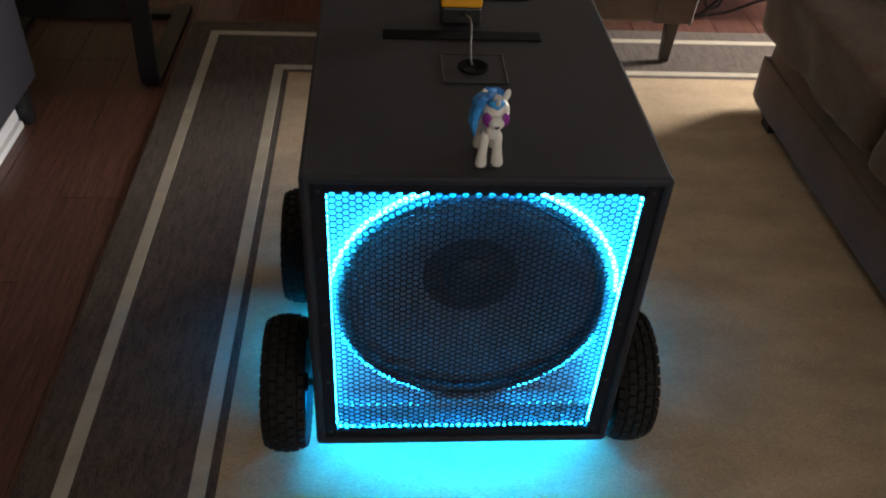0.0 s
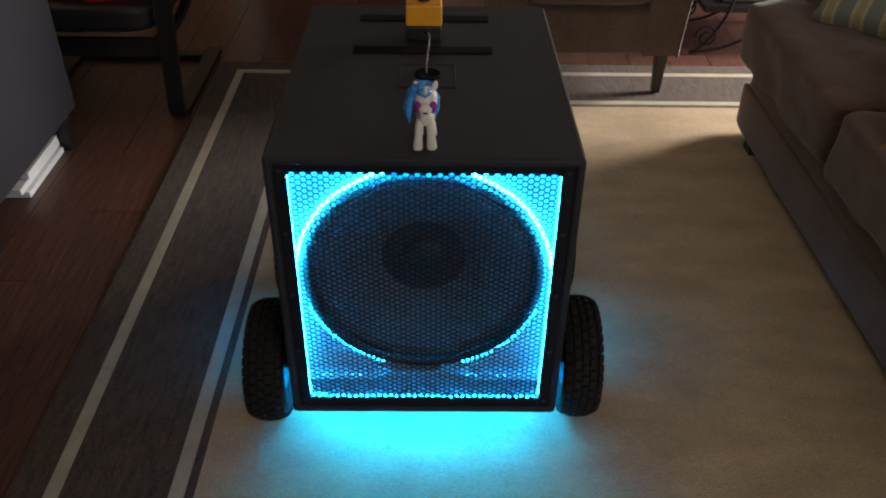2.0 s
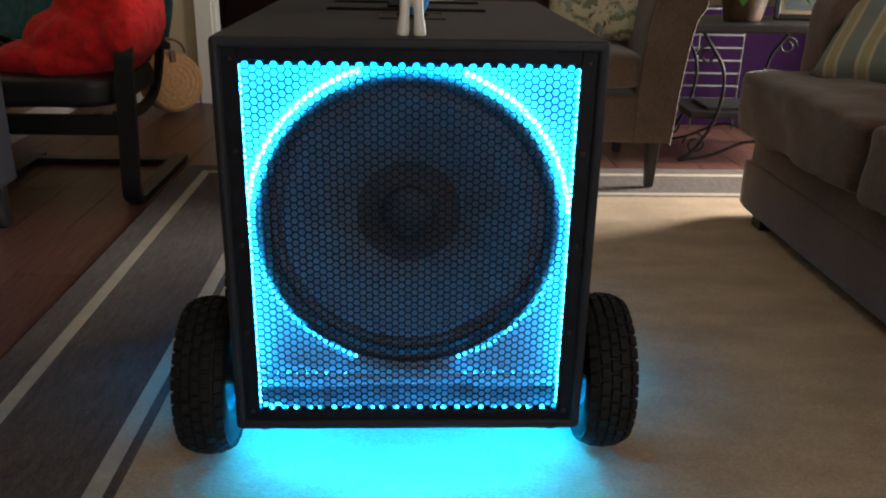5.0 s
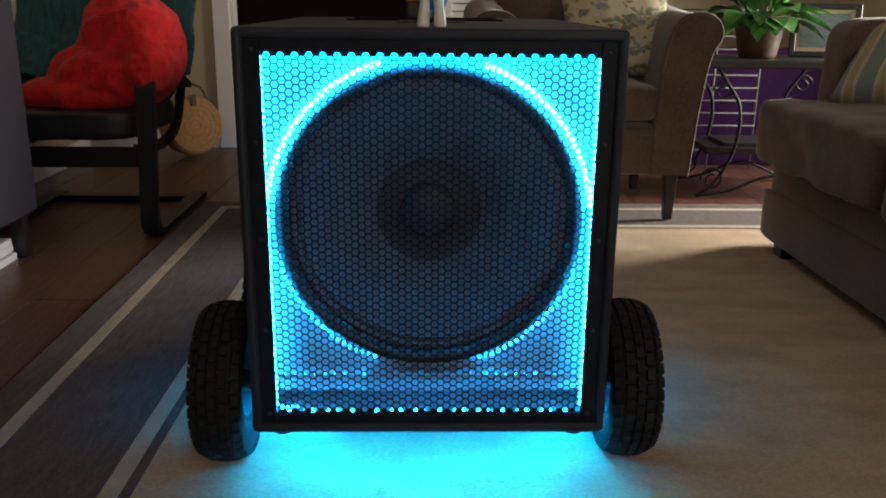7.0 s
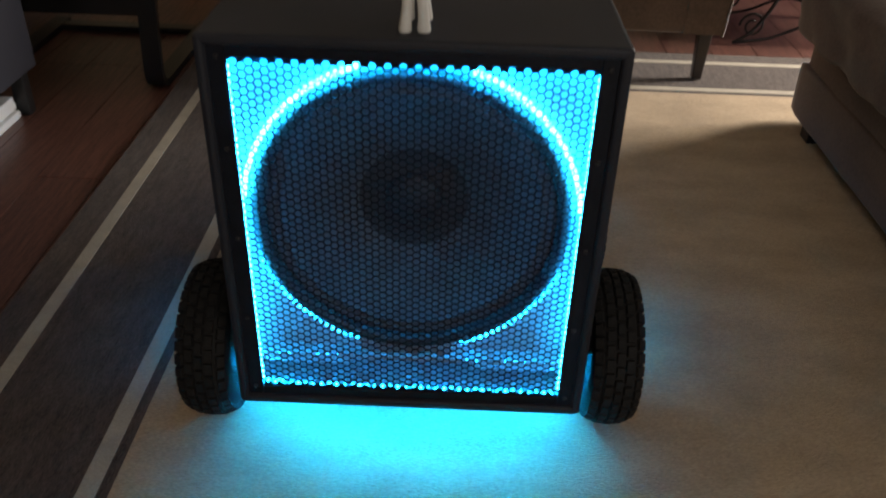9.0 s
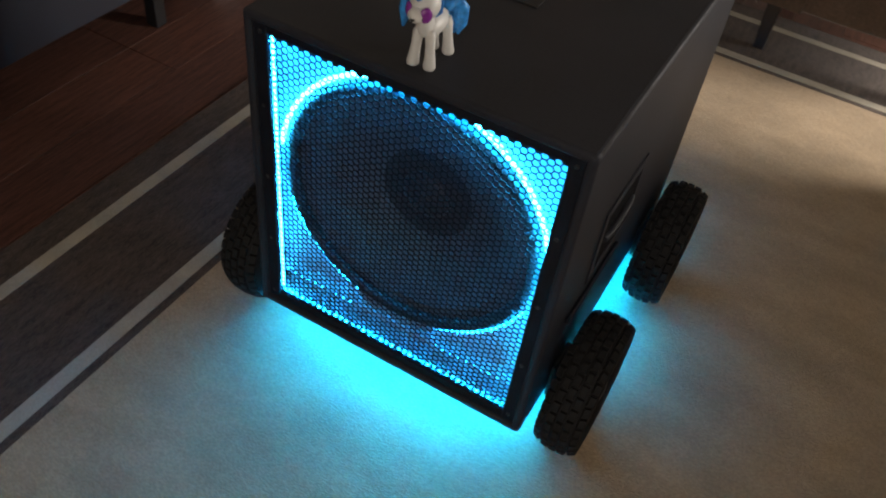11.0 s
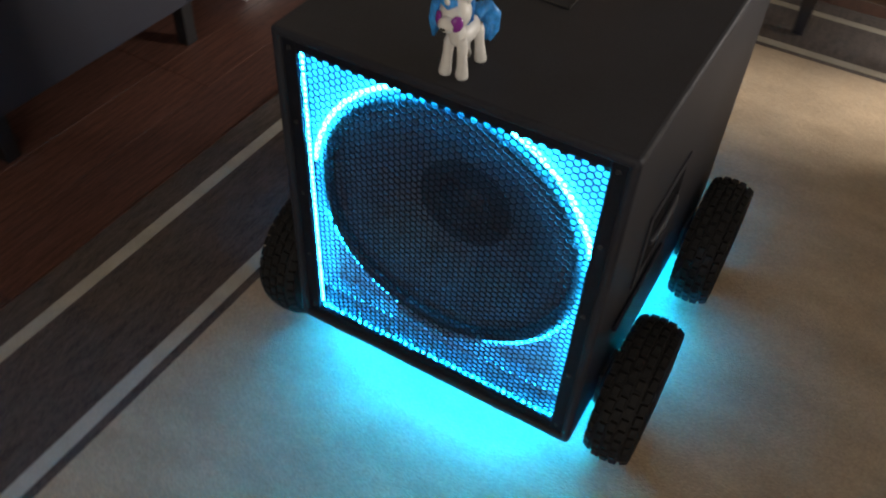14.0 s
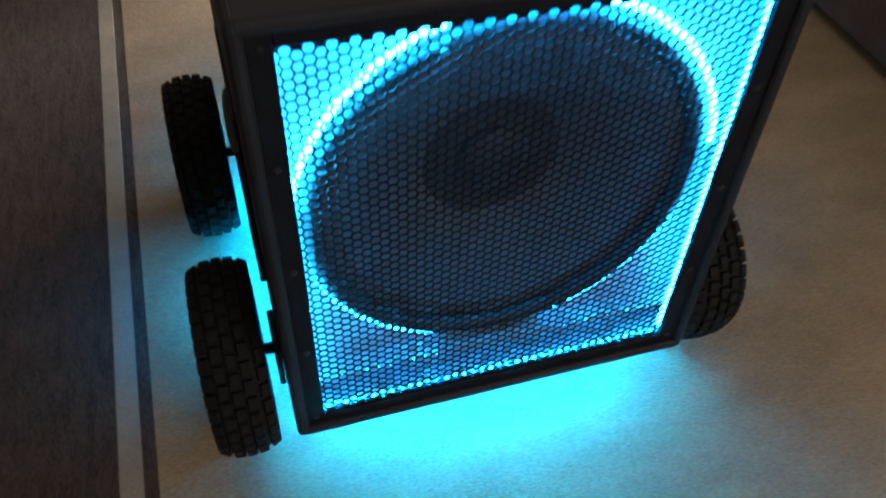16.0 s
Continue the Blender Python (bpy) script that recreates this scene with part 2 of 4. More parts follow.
def add_cushion(bm, lo, hi, power=5.0, n=14, wob=0.006, seed=0, m=None, crown=0.0, mat=0):
    """A soft, rounded block with slight dents."""
    t = bmesh.new()
    bmesh.ops.create_cube(t, size=2)
    bmesh.ops.subdivide_edges(t, edges=t.edges, cuts=n, use_grid_fill=True)
    c, h = [(lo[i] + hi[i]) / 2 for i in range(3)], [(hi[i] - lo[i]) / 2 for i in range(3)]
    for v in t.verts:
        p = v.co
        r = (abs(p.x) ** power + abs(p.y) ** power + abs(p.z) ** power) ** (1 / power)
        q = p / r
        bulge = crown * (1 - min(1, q.x * q.x)) * (1 - min(1, q.y * q.y)) * (1 if q.z > 0 else 0)
        w = Vector((c[0] + q.x * h[0], c[1] + q.y * h[1], c[2] + q.z * h[2] + bulge))
        k = noise.noise(w * 6 + Vector((seed, seed * 2, 0))) * wob + noise.noise(w * 19 + Vector((seed, 0, 5))) * wob * 0.35
        v.co = w + q.normalized() * k
    for f in t.faces:
        f.smooth = True
    join(bm, t, m, mat)
    return bm


def cushion(*a, **k):
    return add_cushion(bmesh.new(), *a, **k)


def add_lathe(bm, profile, n=32, m=None, mat=0, smooth=True, closed=False, cap=True):
    """A profile of (radius, height) turned round z."""
    t = bmesh.new()
    rings = [[t.verts.new((r * math.cos(2 * math.pi * i / n), r * math.sin(2 * math.pi * i / n), z)) for i in range(n)] for r, z in profile]
    pairs = list(zip(rings, rings[1:])) + ([(rings[-1], rings[0])] if closed else [])
    for a, b in pairs:
        for i in range(n):
            t.faces.new((a[i], a[(i + 1) % n], b[(i + 1) % n], b[i])).smooth = smooth
    if cap and not closed:
        if profile[0][0] > 1e-4:
            t.faces.new(rings[0][::-1])
        if profile[-1][0] > 1e-4:
            t.faces.new(rings[-1])
    bmesh.ops.remove_doubles(t, verts=t.verts, dist=1e-5)
    join(bm, t, m, mat)
    return bm


def lathe(*a, **k):
    return add_lathe(bmesh.new(), *a, **k)


def add_tube(bm, pts, radius, n=8, mat=0, flat=1.0):
    """A round bar along points; radius is one number or one for each point."""
    t = bmesh.new()
    pts = [Vector(p) for p in pts]
    rad = radius if isinstance(radius, (list, tuple)) else [radius] * len(pts)
    rings, side = [], None
    for i, p in enumerate(pts):
        d = (pts[min(i + 1, len(pts) - 1)] - pts[max(i - 1, 0)]).normalized()
        side = d.orthogonal().normalized() if side is None else (side - d * side.dot(d)).normalized()
        up = d.cross(side)
        rings.append([t.verts.new(p + side * rad[i] * math.cos(2 * math.pi * k / n) + up * rad[i] * flat * math.sin(2 * math.pi * k / n)) for k in range(n)])
    for a, b in zip(rings, rings[1:]):
        for k in range(n):
            t.faces.new((a[k], a[(k + 1) % n], b[(k + 1) % n], b[k])).smooth = True
    t.faces.new(rings[0][::-1])
    t.faces.new(rings[-1])
    join(bm, t, None, mat)
    return bm


def curve(pts, n=5):
    """Points of a smooth curve through pts."""
    P_ = [Vector(p) for p in pts]
    out = []
    for i in range(len(P_) - 1):
        p0, p1, p2, p3 = P_[max(i - 1, 0)], P_[i], P_[i + 1], P_[min(i + 2, len(P_) - 1)]
        for k in range(n):
            u = k / n
            out.append(0.5 * (2 * p1 + (p2 - p0) * u + (2 * p0 - 5 * p1 + 4 * p2 - p3) * u * u + (3 * p1 - p0 - 3 * p2 + p3) * u ** 3))
    return out + [P_[-1]]


def tube(*a, **k):
    return add_tube(bmesh.new(), *a, **k)


def add_ball(bm, centre, radii, seg=16, mat=0, rot=None):
    t = bmesh.new()
    bmesh.ops.create_uvsphere(t, u_segments=seg, v_segments=seg // 2 + 2, radius=1)
    for f in t.faces:
        f.smooth = True
    m = Matrix.Translation(centre) @ (rot or Matrix.Identity(4)) @ Matrix.Diagonal((*radii, 1))
    join(bm, t, m, mat)
    return bm


def arc(cx, cz, r, a0, a1, n, y=0.0):
    return [(cx + r * math.cos(radians(a0 + (a1 - a0) * i / n)), y, cz + r * math.sin(radians(a0 + (a1 - a0) * i / n))) for i in range(n + 1)]


# ---- the room ----
X0, X1, Y0, Y1, H = -1.88, 3.0, -3.1, 3.72, 2.5


def wall(name, pieces, label, m=M_WALL):
    bm = bmesh.new()
    for lo, hi in pieces:
        add_box(bm, lo, hi)
    return solid(name, bm, m, label, "wall", kind="structure")


wall("wall_north", [((X0, Y1, 0), (-1.125, Y1 + 0.12, H)), ((-1.125, Y1, 2.05), (0.02, Y1 + 0.12, H)), ((0.02, Y1, 0), (0.10, Y1 + 0.12, H)),
                    ((0.10, Y1, 0), (0.62, Y1 + 0.12, 0.55)), ((0.10, Y1, 1.9), (0.62, Y1 + 0.12, H)), ((0.62, Y1, 0), (X1, Y1 + 0.12, H))],
     "beige painted wall with a doorway and a window")
wall("wall_west", [((X0 - 0.12, Y0 - 0.12, 0), (X0, Y1 + 0.12, H))], "beige painted plain room wall")
wall("wall_east", [((X1, Y0 - 0.12, 0), (X1 + 0.12, 2.0, H)), ((X1, 2.66, 0), (X1 + 0.12, Y1 + 0.12, H)), ((X1, 2.0, 0), (X1 + 0.12, 2.66, 0.45)), ((X1, 2.0, 1.45), (X1 + 0.12, 2.66, H))],
     "beige painted wall with a window opening")
wall("wall_south", [((X0, Y0 - 0.12, 0), (0.3, Y0, H)), ((2.3, Y0 - 0.12, 0), (X1, Y0, H)), ((0.3, Y0 - 0.12, 0), (2.3, Y0, 0.9)), ((0.3, Y0 - 0.12, 2.12), (2.3, Y0, H))],
     "beige painted wall with a wide window opening")
solid("ceiling", box((X0 - 0.12, Y0 - 0.12, H), (X1 + 0.12, Y1 + 0.12, H + 0.1)), M_CEIL, "plain white painted ceiling", "ceiling", kind="structure")
floor = solid("floor", box((X0 - 0.12, Y0 - 0.12, -0.1), (X1 + 0.12, Y1 + 1.3, -0.012)), M_GAP, "dark red-brown wooden plank floor", "floor", kind="structure")
# hall behind the doorway
wall("wall_hall", [((-1.3, Y1 + 1.2, 0), (0.7, Y1 + 1.3, H)), ((-1.4, Y1 + 0.12, 0), (-1.3, Y1 + 1.3, H)), ((0.7, Y1 + 0.12, 0), (0.8, Y1 + 1.3, H)), ((-1.4, Y1 + 0.12, H), (0.8, Y1 + 1.3, H + 0.1))],
     "dark maroon hall wall behind the doorway", M_CURTAIN)
solid("baseboard", box((X0, Y1 - 0.016, 0), (-1.226, Y1 - 0.001, 0.11), 0.004), M_WHITE, "white painted baseboard", "baseboard", kind="structure")
solid("baseboard", box((X0 + 0.001, 1.56, 0), (X0 + 0.016, Y1 - 0.018, 0.11), 0.004), M_WHITE, "white painted baseboard", "baseboard", kind="structure")
solid("baseboard", box((0.70, Y1 - 0.016, 0), (X1, Y1 - 0.001, 0.11), 0.004), M_WHITE, "white painted baseboard", "baseboard", kind="structure")
door_case = thing("door_1", "white painted doorway casing, open to a dark hall", "doorway", kind="structure")
part("casing", box((-1.225, Y1 - 0.022, 0), (-1.125, Y1 - 0.001, 2.13), 0.006), M_WHITE, door_case)
part("casing", box((0.02, Y1 - 0.022, 0), (0.095, Y1 - 0.001, 2.13), 0.006), M_WHITE, door_case)
part("casing", box((-1.125, Y1 - 0.022, 2.05), (0.02, Y1 - 0.001, 2.13), 0.006), M_WHITE, door_case)
part("jamb", box((-1.125, Y1 + 0.002, 0), (-1.11, Y1 + 0.118, 2.05)), M_WHITE, door_case)
shut = thing("window_1", "white wooden louvred shutters in a window", "window", kind="structure")
for x in (0.10, 0.57):
    part("window_frame", box((x, Y1 - 0.02, 0.55), (x + 0.05, Y1 + 0.03, 1.9), 0.005), M_WHITE, shut)
for z in (0.55, 1.84):
    part("window_frame", box((0.15, Y1 - 0.02, z), (0.57, Y1 + 0.03, z + 0.06), 0.005), M_WHITE, shut)
slat_me = to_mesh("slat", box((-0.21, -0.004, -0.024), (0.21, 0.004, 0.024), 0.003, 1), M_WHITE)
for i in range(27):
    s = new("slat", slat_me)
    s.parent = shut
    s.matrix_world = pose(0.36, Y1 + 0.012, 0.64 + i * 0.045, -35, 0, 0)


def sash_window(name, lo, hi, axis, label):
    """A window frame with its mullion, sill and glass panes; axis is the wall's own."""
    w = thing(name, label, "window", kind="structure")
    a0, a1, z0, z1, c = lo[0], hi[0], lo[1], hi[1], lo[2]

    def bar(nm, u0, u1, v0, v1, d=0.03):
        if axis == "x":
            return part(nm, box((c - d, u0, v0), (c + d, u1, v1), 0.004), M_WHITE, w)
        return part(nm, box((u0, c - d, v0), (u1, c + d, v1), 0.004), M_WHITE, w)
    bar("window_frame", a0, a0 + 0.05, z0, z1)
    bar("window_frame", a1 - 0.05, a1, z0, z1)
    bar("window_frame", a0 + 0.05, a1 - 0.05, z0, z0 + 0.05)
    bar("window_frame", a0 + 0.05, a1 - 0.05, z1 - 0.05, z1)
    bar("mullion", (a0 + a1) / 2 - 0.02, (a0 + a1) / 2 + 0.02, z0 + 0.05, z1 - 0.05, 0.02)
    bar("window_sill", a0 - 0.04, a1 + 0.04, z0 - 0.03, z0, 0.09)


sash_window("window_2", (2.0, 0.45, X1 + 0.07), (2.66, 1.45), "x", "white framed window letting in soft daylight")
sash_window("window_3", (0.3, 0.9, Y0 - 0.07), (2.3, 2.12), "y", "wide white framed window letting in daylight")

# ---- the rug ----
RX0, RX1, RY0, RY1 = -0.955, 2.12, -2.0, 2.258
rug = thing("rug", "cream woven rug with a dark brown border and pale stripes", "rug")


def ring(x0, x1, y0, y1, w, top):
    bm = bmesh.new()
    for lo, hi in (((x0, y0), (x0 + w, y1)), ((x1 - w, y0), (x1, y1)), ((x0 + w, y0), (x1 - w, y0 + w)), ((x0 + w, y1 - w), (x1 - w, y1))):
        add_box(bm, (*lo, 0.0005), (*hi, top), 0.001, 1)
    return bm


def band(a, b, top):
    return ring(RX0 + a, RX1 - a, RY0 + a, RY1 - a, b - a, top)


part("border", band(0.0, 0.084, 0.009), M_RUGDARK, rug, "dark brown woven border")
part("stripe", band(0.084, 0.119, 0.0095), M_RUGSTRIPE, rug, "pale woven stripe")
part("border", band(0.119, 0.369, 0.009), M_RUGDARK, rug, "dark brown woven border")
part("stripe", band(0.369, 0.405, 0.0095), M_RUGSTRIPE, rug, "pale woven stripe")
part("stripe", band(0.405, 0.427, 0.0085), M_RUGDARK, rug, "thin dark brown woven line")
part("field", box((RX0 + 0.427, RY0 + 0.427, 0.0005), (RX1 - 0.427, RY1 - 0.427, 0.009), 0.001, 1), M_RUGCREAM, rug, "cream woven wool field")
part("backing", box((RX0 + 0.005, RY0 + 0.005, 0.0), (RX1 - 0.005, RY1 - 0.005, 0.007)), M_RUGDARK, rug)
RUG = 0.009

# ---- the rolling loudspeaker ----
W2, ZB, ZT, DEPTH = 0.309, 0.125, 0.815, 0.80
PIT, NROW = 0.01274, 48
COL = PIT * math.sqrt(3) / 2
GX, GZ0 = 0.2665, 0.160
GZ1 = GZ0 + (NROW + 0.5) * PIT
CX, CZ, RAD = -0.002, 0.500, 0.262
cart = thing("loudspeaker_cart", "black wheeled loudspeaker cabinet glowing with blue LED strips, on the rug", "loudspeaker", at=(0, 0, 0))
# cabinet panels, open at the front
T = 0.018
part("side_panel", box((-W2, -0.012, ZB), (-W2 + T, DEPTH, ZT), 0.0088, 3), M_CAB, cart)
part("side_panel", box((W2 - T, -0.012, ZB), (W2, DEPTH, ZT), 0.0088, 3), M_CAB, cart)
part("top_panel", box((-W2 + 0.006, -0.0115, ZT - T), (W2 - 0.006, DEPTH - 0.001, ZT - 0.0002), 0.006, 3), M_CAB, cart)
part("bottom_panel", box((-W2 + 0.006, -0.0115, ZB + 0.0002), (W2 - 0.006, DEPTH - 0.001, ZB + T), 0.006, 3), M_CAB, cart)
part("back_panel", box((-W2 + T - 0.002, DEPTH - 0.02, ZB + T - 0.002), (W2 - T + 0.002, DEPTH - 0.003, ZT - T + 0.002)), M_CAB, cart)
# thin grey bar painting the highlight along the right top edge
part("worn_edge_highlight", tube([(W2 - 0.0044, 0.0, ZT - 0.0044), (W2 - 0.0044, 0.4, ZT - 0.0044), (W2 - 0.0044, DEPTH - 0.012, ZT - 0.0044)], 0.0029, 10), M_WORN_HIGHLIGHT, cart, "scuffed grey edge with its highlight painted in")
# front frame round the grille
bm = bmesh.new()
fy0, fy1 = -0.004, 0.006
add_box(bm, (-W2 + T - 0.001, fy0, ZB + T - 0.001), (-GX, fy1, ZT - T + 0.001), 0.0015, 1)
add_box(bm, (GX, fy0, ZB + T - 0.001), (W2 - T + 0.001, fy1, ZT - T + 0.001), 0.0015, 1)
add_box(bm, (-GX, fy0, GZ1), (GX, fy1, ZT - T + 0.001), 0.0015, 1)
add_box(bm, (-GX, fy0, ZB + T - 0.001), (GX, fy1, GZ0), 0.0015, 1)
part("front_frame", bm, M_EDGE, cart, "black painted front frame")
for x in (-W2 + T + 0.012, W2 - T - 0.012):
    for z in (ZB + 0.035, 0.315, 0.475, 0.635, ZT - 0.035):
        part("screw", lathe([(0.004, 0), (0.0038, 0.0012), (0.002, 0.0018)], 10, pose(x, fy0, z, 90, 0, 0)), M_BLACKP, cart)
# honeycomb grille
verts, faces = [], []
ro, ri = PIT / math.sqrt(3), PIT / math.sqrt(3) * 0.835
ncol = int(2 * GX / COL) + 2
for i in range(ncol):
    odd = i % 2
    for j in range(-1, NROW + 1):
        cx = -GX + (i - 0.1) * COL
        cz = GZ0 + (j + (1.0 if odd else 0.5)) * PIT
        hole = 0 <= j < NROW
        if not hole and not ((odd and j == -1) or (not odd and j == NROW)):
            continue
        k = len(verts)
        if not hole:
            verts += [(cx + ro * math.cos(a * math.pi / 3), 0.0, cz + ro * math.sin(a * math.pi / 3)) for a in range(6)]
            faces.append(tuple(range(k, k + 6)))
            continue
        for y in (0.0, 0.0015):
            for r in (ro, ri):
                for a in range(6):
                    verts.append((cx + r * math.cos(a * math.pi / 3), y, cz + r * math.sin(a * math.pi / 3)))
        for a in range(6):
            b = (a + 1) % 6
            faces += [(k + a, k + b, k + 6 + b, k + 6 + a), (k + 6 + a, k + 6 + b, k + 18 + b, k + 18 + a), (k + 12 + a, k + 18 + a, k + 18 + b, k + 12 + b)]
me = bpy.data.meshes.new("grille")
me.from_pydata(verts, [], faces)
me.materials.append(M_GRILLE)
grille = new("grille", me)
grille.parent = cart
tagged(grille, "black steel grille with honeycomb holes", kind="stuff")
# baffle board with a round cut-out and a slot below it
BY, LEDGE = 0.040, 0.229


def baffle():
    bm = bmesh.new()
    n = 96
    inner, outer = [], []
    for i in range(n):
        a = 2 * math.pi * i / n
        c, s = math.cos(a), math.sin(a)
        inner.append((CX + (RAD - 0.004) * c, CZ + (RAD - 0.004) * s))
        lim = []
        if c > 1e-6: lim.append((W2 - T - CX) / c)
        if c < -1e-6: lim.append((-W2 + T - CX) / c)
        if s > 1e-6: lim.append((ZT - T - CZ) / s)
        if s < -1e-6: lim.append((LEDGE - 0.0005 - CZ) / s)
        r = max(min(lim), RAD - 0.003)
        outer.append((CX + r * c, CZ + r * s))
    layers = []
    for y in (BY, BY + 0.018):
        layers.append(([bm.verts.new((x, y, z)) for x, z in inner], [bm.verts.new((x, y, z)) for x, z in outer]))
    for i in range(n):
        j = (i + 1) % n
        for lay in layers:
            bm.faces.new((lay[0][i], lay[0][j], lay[1][j], lay[1][i]))
        bm.faces.new((layers[0][0][i], layers[0][0][j], layers[1][0][j], layers[1][0][i]))
        bm.faces.new((layers[0][1][i], layers[0][1][j], layers[1][1][j], layers[1][1][i]))
    return bm


part("baffle", baffle(), M_BAFFLE, cart, "pale baffle board lit by the LED strips")
for sx in (-1, 1):
    for z0, z1 in ((LEDGE, LEDGE + 0.05), (ZT - T - 0.05, ZT - T)):
        x0, x1 = sorted((sx * (W2 - T), sx * (W2 - T - 0.06)))
        part("baffle_corner", box((x0, BY + 0.002, z0), (x1, BY + 0.016, z1)), M_BAFFLE, cart)
part("shelf", box((-W2 + T, 0.012, LEDGE - 0.012), (W2 - T, 0.30, LEDGE - 0.001), 0.002, 1), M_BAFFLE, cart, "pale shelf above the port slot")
part("port_back", box((-W2 + T, 0.11, ZB + T), (W2 - T, 0.12, LEDGE - 0.012)), M_BAFFLE, cart)
for x0, x1 in ((-0.266, -0.112), (0.118, 0.266)):
    part("port_lip", box((x0, 0.034, LEDGE - 0.042), (x1, 0.046, LEDGE - 0.0125), 0.002, 1), M_BAFFLE, cart)
part("port_floor", box((-W2 + T, 0.012, ZB + T - 0.001), (W2 - T, 0.11, ZB + T + 0.006), 0.001, 1), M_BAFFLE, cart)
# woofer
woofer = part("woofer", lathe([(RAD - 0.004, -0.002), (RAD - 0.004, 0.011), (RAD - 0.009, 0.015), (0.243, 0.014), (0.237, 0.008), (0.236, -0.01), (RAD - 0.004, -0.01)], 96, pose(CX, BY - 0.003, CZ, 90, 0, 0), closed=True), M_RING, cart, "large woofer with a black rim")
sp = [(0.237, 0.000), (0.233, 0.0018), (0.229, 0.0024), (0.225, 0.0010), (0.222, -0.0012), (0.219, 0.0), (0.216, 0.0014), (0.212, 0.0), (0.209, -0.003)]
part("surround", lathe(sp, 96, pose(CX, BY, CZ, 90, 0, 0), cap=False), M_CONE, woofer, "ribbed cloth surround")
cone = bmesh.new()
n = 96
prof = [(0.2095, -0.003), (0.190, -0.011), (0.165, -0.023), (0.13, -0.043), (0.105, -0.058), (0.093, -0.064)]
t = bmesh.new()
rings_ = [[t.verts.new((r * math.cos(2 * math.pi * i / n), r * math.sin(2 * math.pi * i / n), z)) for i in range(n)] for r, z in prof]
for a, b in zip(rings_, rings_[1:]):
    for i in range(n):
        t.faces.new((a[i], a[(i + 1) % n], b[(i + 1) % n], b[i])).smooth = True
join(cone, t, pose(CX, BY, CZ, 90, 0, 0))
part("cone", cone, M_CONE, woofer, "dark paper cone")
# bottom of the cone, in a darker colour than the rest
part("cap_ring", lathe([(0.0935, -0.064), (0.088, -0.0645), (0.070, -0.066), (0.050, -0.063)], 64, pose(CX, BY, CZ, 90, 0, 0), cap=False), M_CAP, woofer, "dark ring round the dust cap")
part("dust_cap", lathe([(0.0505, -0.0635), (0.048, -0.058), (0.040, -0.054), (0.025, -0.050), (0.0001, -0.048)], 48, pose(CX, BY, CZ, 90, 0, 0)), M_CAP, woofer, "domed dust cap")
for i in range(8):
    a = radians(22.5 + 45 * i)
    part("bolt", lathe([(0.006, 0), (0.006, 0.004), (0.004, 0.005)], 12, pose(CX + 0.248 * math.cos(a), BY - 0.0175, CZ + 0.248 * math.sin(a), 90, 0, 0)), M_STEEL, woofer)


# LED strips: a thin carrier with single diodes
def led_line(name, pts, y, face, m, size=0.0032, step=0.0115, carrier=0.008):
    """Diodes along a path on a thin carrier; face is the way they look."""
    f = Vector(face)
    strip = part(name, tube([(p[0], y, p[1]) for p in pts], 0.0022, 6), M_BAFFLE, cart, "LED strip of small bright diodes")
    bm = bmesh.new()
    ps = [Vector((p[0], y, p[1])) for p in pts]
    carry = 0.0
    for a, b in zip(ps, ps[1:]):
        L = (b - a).length
        d = (b - a).normalized()
        s = carry
        while s < L:
            add_ball(bm, a + d * s + f * 0.002, (size, size, size), 6)
            s += step
        carry = s - L
    tagged(part("glow_strip", bm, m, strip, "glowing diodes"), kind="stuff")


ix, iz0, iz1 = GX + 0.0045, GZ0 + 0.010, GZ1 - 0.004
led_line("led_strip", [(-ix, iz0), (-ix, iz1)], 0.012, (1, 0, 0), M_LEDARC, 0.0042, 0.0105)
led_line("led_strip", [(ix, iz0), (ix, iz1)], 0.012, (-1, 0, 0), M_LEDARC, 0.0042, 0.0105)
led_line("led_strip", [(-ix + 0.01, GZ1 + 0.006), (ix - 0.01, GZ1 + 0.006)], 0.016, (0, 0, -1), M_LEDTOP, 0.0046, 0.0105)
led_line("led_strip", [(-ix + 0.01, GZ0 - 0.005), (ix - 0.01, GZ0 - 0.005)], 0.012, (0, 0, 1), M_LEDTOP, 0.0026, 0.0140)
RL = 0.272
for a0, a1 in ((6, 72), (108, 174)):
    led_line("led_arc", [(p[0], p[2]) for p in arc(CX, CZ, RL, a0, a1, 26)], 0.034, (0, -1, 0), M_LEDARC, 0.0050, 0.0105)
for a0, a1 in ((200, 250), (290, 340)):
    led_line("led_arc", [(p[0], p[2]) for p in arc(CX, CZ, RL - 0.006, a0, a1, 22)], 0.034, (0, -1, 0), M_LED, 0.0024, 0.012)
for x0, x1 in ((-0.25, -0.09), (0.10, 0.25)):
    led_line("led_strip", [(x0, LEDGE + 0.001), (x1, LEDGE + 0.001)], 0.0105, (0, -1, 0), M_LED, 0.0009, 0.017)
led_line("led_strip", [(-0.258, GZ0 + 0.006), (-0.226, GZ0 + 0.006)], 0.010, (0, -1, 0), M_LED, 0.0022, 0.009)
